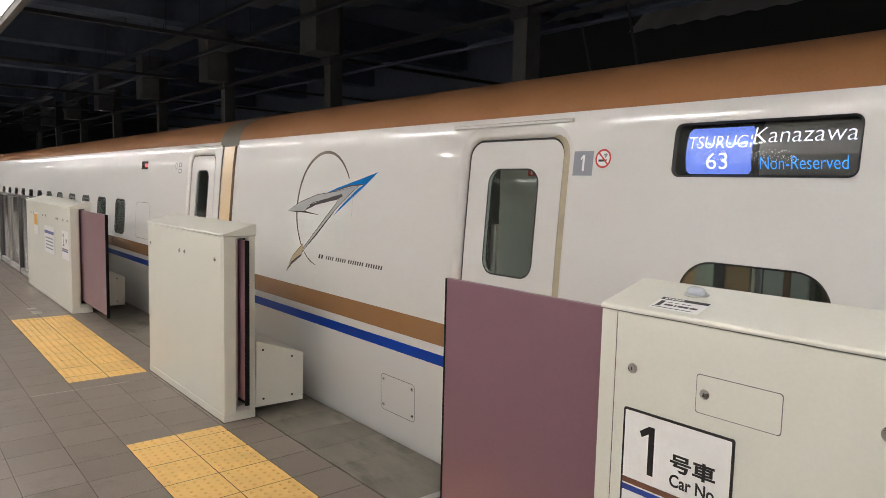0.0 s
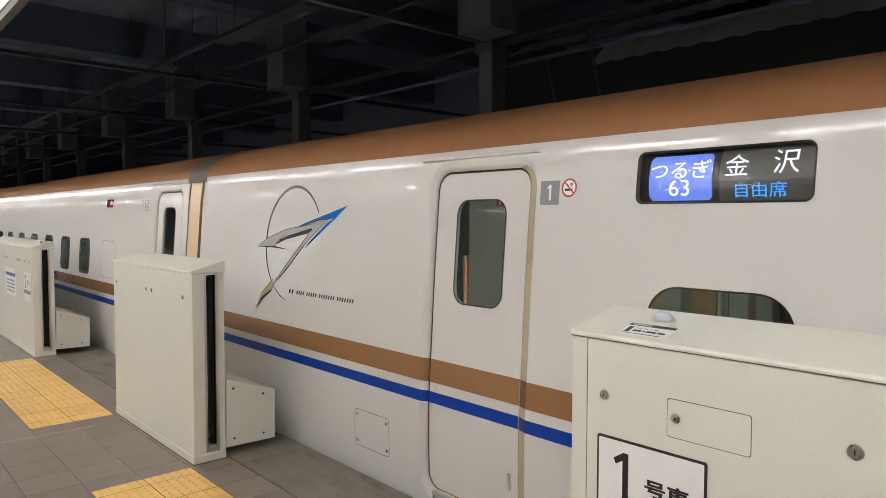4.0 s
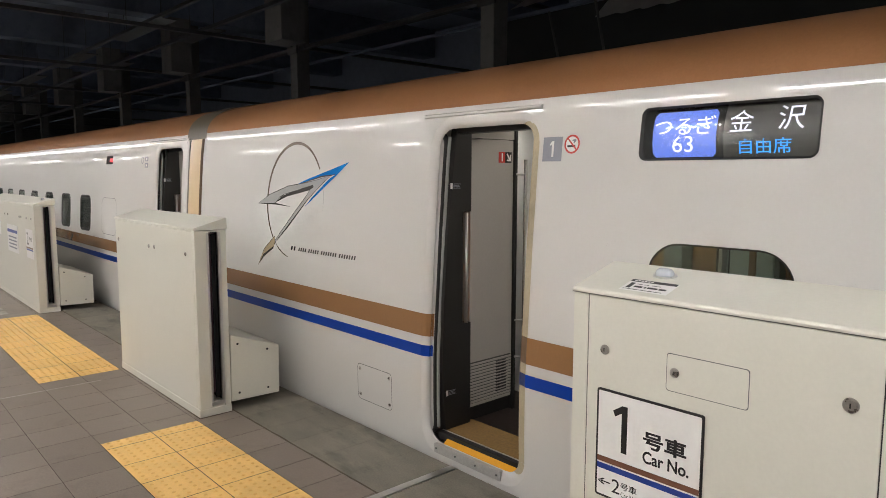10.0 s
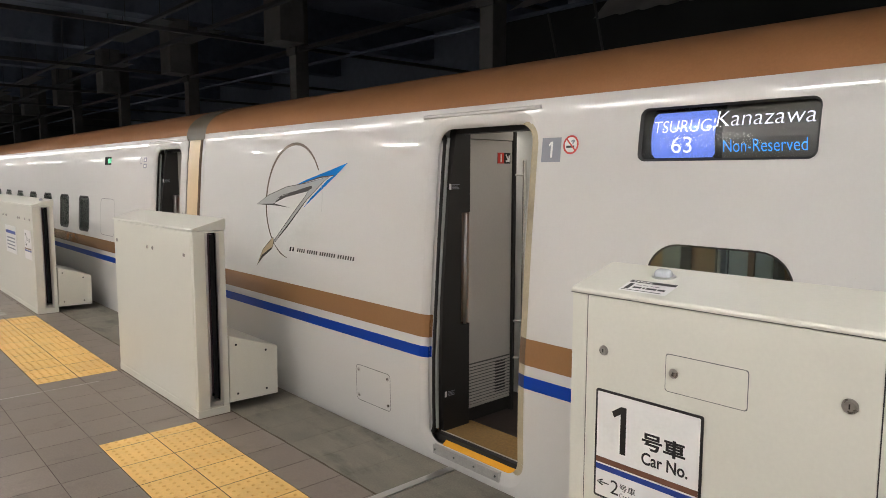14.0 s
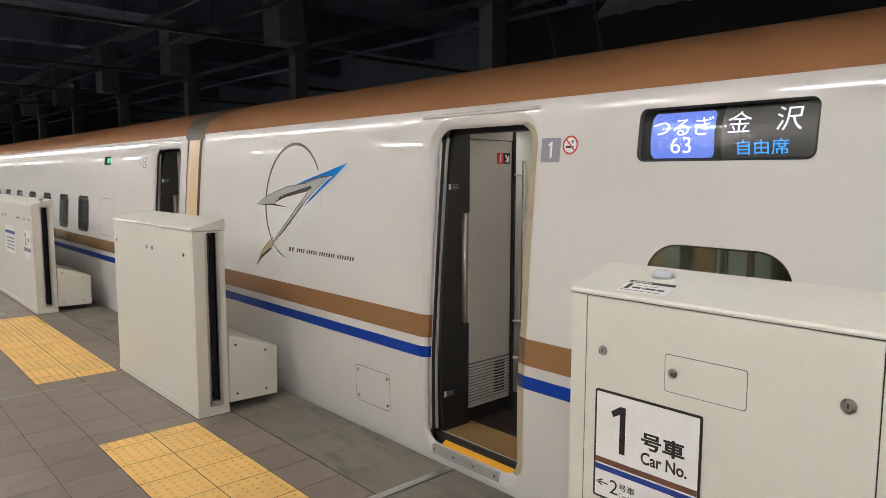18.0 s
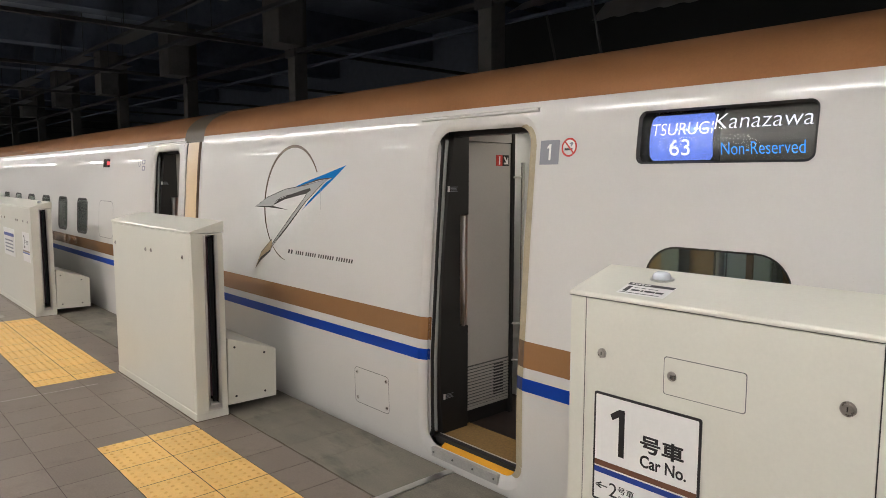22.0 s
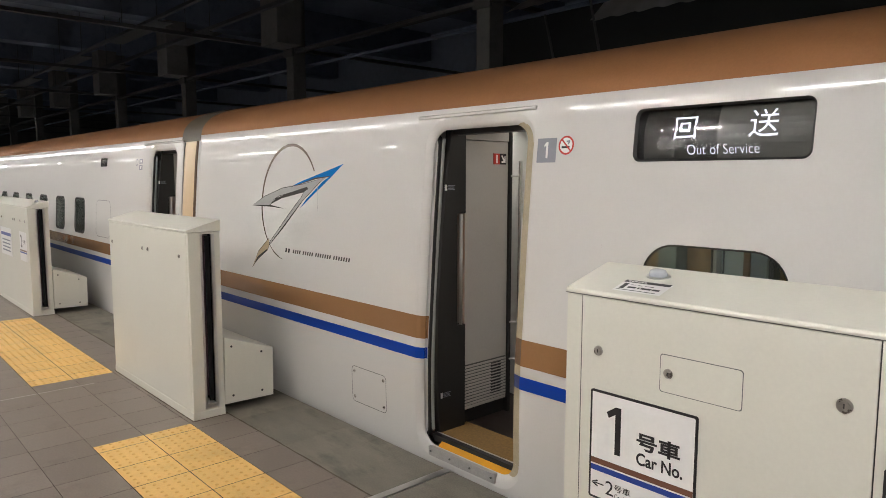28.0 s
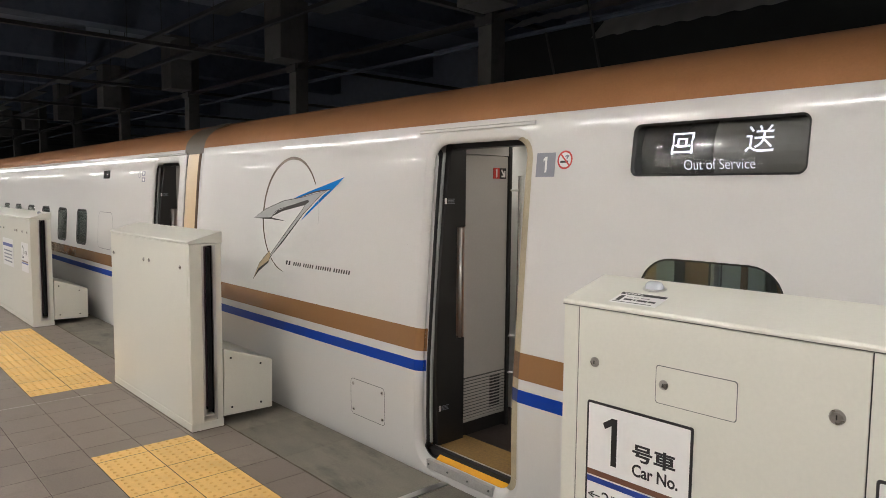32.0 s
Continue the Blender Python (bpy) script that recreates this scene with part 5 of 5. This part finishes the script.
for y, z, w, d, m in ((PY + 0.1, 5.30, 0.10, 0.12, GIRDER), (PY + 0.55, 4.95, 0.05, 0.08, DECK), (7.0, 5.86, 0.06, 0.12, DARKGIRDER), (6.0, 6.24, 0.06, 0.12, DARKGIRDER)):
    g = thing("long_beam", "long grey beam along the pillars", "beam", "roof beams")
    part("web", box(-69, y - w / 3, z + 0.03, 33, y + w / 3, z + d, 0.01), m, g)
    part("flange", box(-69, y - w, z, 33, y + w, z + 0.03, 0.004), m, g)
for x0, x1, top in ((-5.02, -4.12, 4.95), (-3.57, -2.79, 5.36)):
    y = PY + 0.55 if top < 5 else PY + 0.1
    h = part("hanger_rod", rod((x0 + (5.36 - top) / 3.36 * (x1 - x0), y, top), (x1, y, 2.0), 0.025, 8), GIRDER)
    tagged(h, "thin leaning steel hanger rod", "rod", "hanger rods")


def corrugated(z0, z1, y, x0, x1):
    """A row of corrugated sheets with a wavy lower edge."""
    canopy_row = thing("corrugated_canopy", "grey corrugated canopy sheets under the far beams", "roof sheet", "canopy sheets")
    n = int((x1 - x0) / 0.9)
    for k in range(n):
        bm = bmesh.new()
        prev = None
        for i in range(25):
            x = x0 + 0.9 * k + 0.93 * i / 24
            w = math.sin(x * 2 * math.pi / 0.45)
            p = [bm.verts.new((x, y + 0.06 * w, z0 + 0.03 * w + 0.003 * (k % 2))), bm.verts.new((x, y + 0.5 + 0.06 * w, z1 + 0.03 * w + 0.003 * (k % 2)))]
            if prev:
                bm.faces.new((prev[0], p[0], p[1], prev[1]))
            prev = p
        part("sheet", bm, PALEWALL, canopy_row, smooth=True)


corrugated(5.02, 5.32, PY + 0.05, -5.5, 6.0)
corrugated(4.52, 4.98, PY + 0.1, -3.5, 8.0)

# ---- paving pieces ----
DOT = [(0.041 + 0.0545 * i, 0.041 + 0.0545 * j) for i in range(5) for j in range(5)]


def tactile(w):
    """A yellow tile with raised dots, w metres along the track, from its corner."""
    bm = box(0.0026, 0.0026, -0.006, w - 0.0026, 0.2974, 0.001)
    n = len(bm.faces)
    for x, y in DOT:
        x = x - (0.3 - w)
        if x > 0.02:
            rod((x, y, 0.001), (x, y, 0.0055), 0.0105, 8, bm, 0.0060)
    me = bpy.data.meshes.new("tactile_tile")
    bm.to_mesh(me)
    bm.free()
    me.materials.append(YELLOW)
    me.materials.append(DOTS)
    me.materials.append(JOINT)
    for k, p in enumerate(me.polygons):
        p.material_index = 1 if k >= n else 2 if abs(p.normal.z) < 0.5 else 0
    return me


FULL, CUT, LAST = tactile(0.3), tactile(0.121), tactile(0.179)
for x_end in (0.020, -4.58):
    strip = tagged(new("tactile_strip"), "yellow tactile paving strip with raised dots", "tactile paving", "tactile strips", "structure")
    part("strip_bed", box(x_end + 0.002, JY + 0.002, -0.006, x_end + 2.998, JY + 0.598, -0.0035), JOINT, strip)
    for row in range(2):
        y = JY + 0.3 * row
        for k in range(11):
            first = k == 0
            t = new("tactile_tile", CUT if first else LAST if k == 10 else FULL)
            t.parent = strip
            t.location = (x_end if first else x_end + 0.121 + 0.3 * (k - 1), y, 0)


def tile_mesh(w, d):
    bm = box(0.0015, 0.0015, -0.006, w - 0.0015, d - 0.0015, 0.0)
    me = bpy.data.meshes.new("floor_tile")
    bm.to_mesh(me)
    bm.free()
    me.materials.append(TILE)
    me.materials.append(GROUT)
    for p in me.polygons:
        p.material_index = abs(p.normal.z) < 0.5
    return me


for y0, y1, w in ((-0.93, -0.635, 0.010), (-0.632, -0.24, 0.007)):
    mk = part("floor_line", box(-1.366, y0, -0.002, -1.366 + w, y1, 0.0009), WORNWHITE, floor, "worn pale line on a tile joint")

for x, w in ((-5.077 - 0.22, 0.16), (-5.077 + 0.03, 0.22)):
    flat("floor_mark", rounded(x, -0.319 - 0.05, x + w, -0.319 + 0.05, 0.04, 4, 1), WORNWHITE, floor, lambda u, v: (u, v, 0.0012), "worn pale floor mark")

rows = [(-2.133 + 0.3 * k, 0.3) for k in range(-32, 7)] + [(-0.033, 0.266)]
TILES = {d: tile_mesh(0.3, d) for d in (0.3, 0.266)}


def paved(x, y):
    """Where the yellow strips lie instead of floor tiles."""
    return JY - 0.01 < y < -0.05 and (0.015 < x + 0.15 < 3.0 or -4.585 < x and x + 0.3 < -1.575)


spare = []
for k in range(-200, 99):
    x = JX + 0.3 * k
    for y, d in rows:
        if paved(x, y):
            continue
        if -3.4 < x < 3.2 and y > -2.2:
            t = new("floor_tile", TILES[d])
            t.parent, t.location = floor, (x, y, 0)
        elif -60 < x < 29.7:
            spare.append((x, y, d))
verts, faces = [], []
for x, y, d in spare:
    i = len(verts)
    a, b, c, e = x + 0.002, y + 0.002, x + 0.298, y + d - 0.002
    verts += [(a, b, 0), (c, b, 0), (c, e, 0), (a, e, 0), (a, b, -0.006), (c, b, -0.006), (c, e, -0.006), (a, e, -0.006)]
    faces += [(i, i + 1, i + 2, i + 3), (i, i + 4, i + 5, i + 1), (i + 1, i + 5, i + 6, i + 2), (i + 2, i + 6, i + 7, i + 3), (i + 3, i + 7, i + 4, i)]
me = bpy.data.meshes.new("floor_tiles")
me.from_pydata(verts, [], faces)
me.materials.append(TILE)
me.materials.append(GROUT)
me.polygons.foreach_set("material_index", [0 if k % 5 == 0 else 1 for k in range(len(me.polygons))])
far_tiles = part("floor_tiles", me, None, floor)
tagged(far_tiles, kind="stuff")


# ---- what moves ----
def motions():
    slide = [(0.0, 2.144), (0.3, 2.222), (0.6, 2.326), (0.9, 2.447), (1.2, 2.560), (1.4, 2.624), (1.6, 2.705), (1.8, 2.780), (2.0, 2.860), (2.2, 2.950), (2.4, 3.028), (3.0, 3.036), (32.0, 3.036)]
    walk(near_leaf, [(t, pose(x - 3.03, 0, 0)) for t, x in slide])
    walk(mid_leaf, [(t, pose(x, 0, 0)) for t, x in ((0.0, 0.085), (0.25, 0.02), (0.45, 0.004), (32.0, 0.004))])
    walk(far_leaf, [(t, pose(x + 4.61, 0, 0)) for t, x in ((0.0, -3.49), (0.5, -3.66), (1.0, -4.02), (1.5, -4.36), (2.0, -4.54), (2.4, -4.605), (32.0, -4.606))])
    opening = [(0.0, 0, 0), (6.05, 0, 0), (6.2, -0.02, 0.014), (6.5, -0.12, 0.016), (7.0, -0.30, 0.016), (7.5, -0.50, 0.016), (8.0, -0.625, 0.016), (8.4, -0.672, 0.016), (8.8, -0.682, 0.016), (32.0, -0.682, 0.016)]
    for door in (lead_door, second_door):
        walk(door, [(t, pose(x, y, 0)) for t, x, y in opening])
    # the indicator bars turn their lit side out in a quick rhythm while the doors open
    for bar, x in INDICATOR_BARS:
        rows_ = [(0.0, pose(x, 1.023, 1.0775, 0, 0, 225))]
        for k in range(10):
            t0 = 2.90 + 0.61 * k
            for d, a in ((0.0, 225), (0.034, 165), (0.068, 105), (0.1, 45), (0.45, 45), (0.484, 105), (0.518, 165), (0.55, 225)):
                rows_.append((t0 + d, pose(x, 1.023, 1.0775, 0, 0, a)))
        rows_.append((32.0, pose(x, 1.023, 1.0775, 0, 0, 225)))
        walk(bar, rows_)
    # the roller turns from message to message
    shown = [(0.0, 120), (0.15, 0), (4.3, 120), (6.6, 0), (10.75, 120), (14.9, 0), (18.8, 120), (22.8, 0), (24.8, -120)]
    rows_, now = [(0.0, 120 - TILT)], 120
    for t, a in shown[1:]:
        steps = 2 if abs(a - now) < 200 else 4
        rows_.append((t, now - TILT))
        for k in range(1, steps + 1):
            rows_.append((t + k / 30, now + (a - now) * k / steps - TILT))
        now = a
    rows_.append((32.0, now - TILT))
    small, now = [(0.0, -LED_TILT)], 0
    for t, a in ((4.4, 120), (8.3, 0), (13.9, 120), (18.6, 0), (23.9, 120), (24.9, 240)):
        small.append((t, now - LED_TILT))
        for k in (1, 2):
            small.append((t + k / 30, now + (a - now) * k / 2 - LED_TILT))
        now = a
    small.append((32.0, now - LED_TILT))
    walk(led_roller, [(t, pose(0, LED_Y, LED_Z, a)) for t, a in small])
    walk(drum, [(t, pose(0, AXLE_Y, AXLE_Z, a)) for t, a in rows_])


motions()
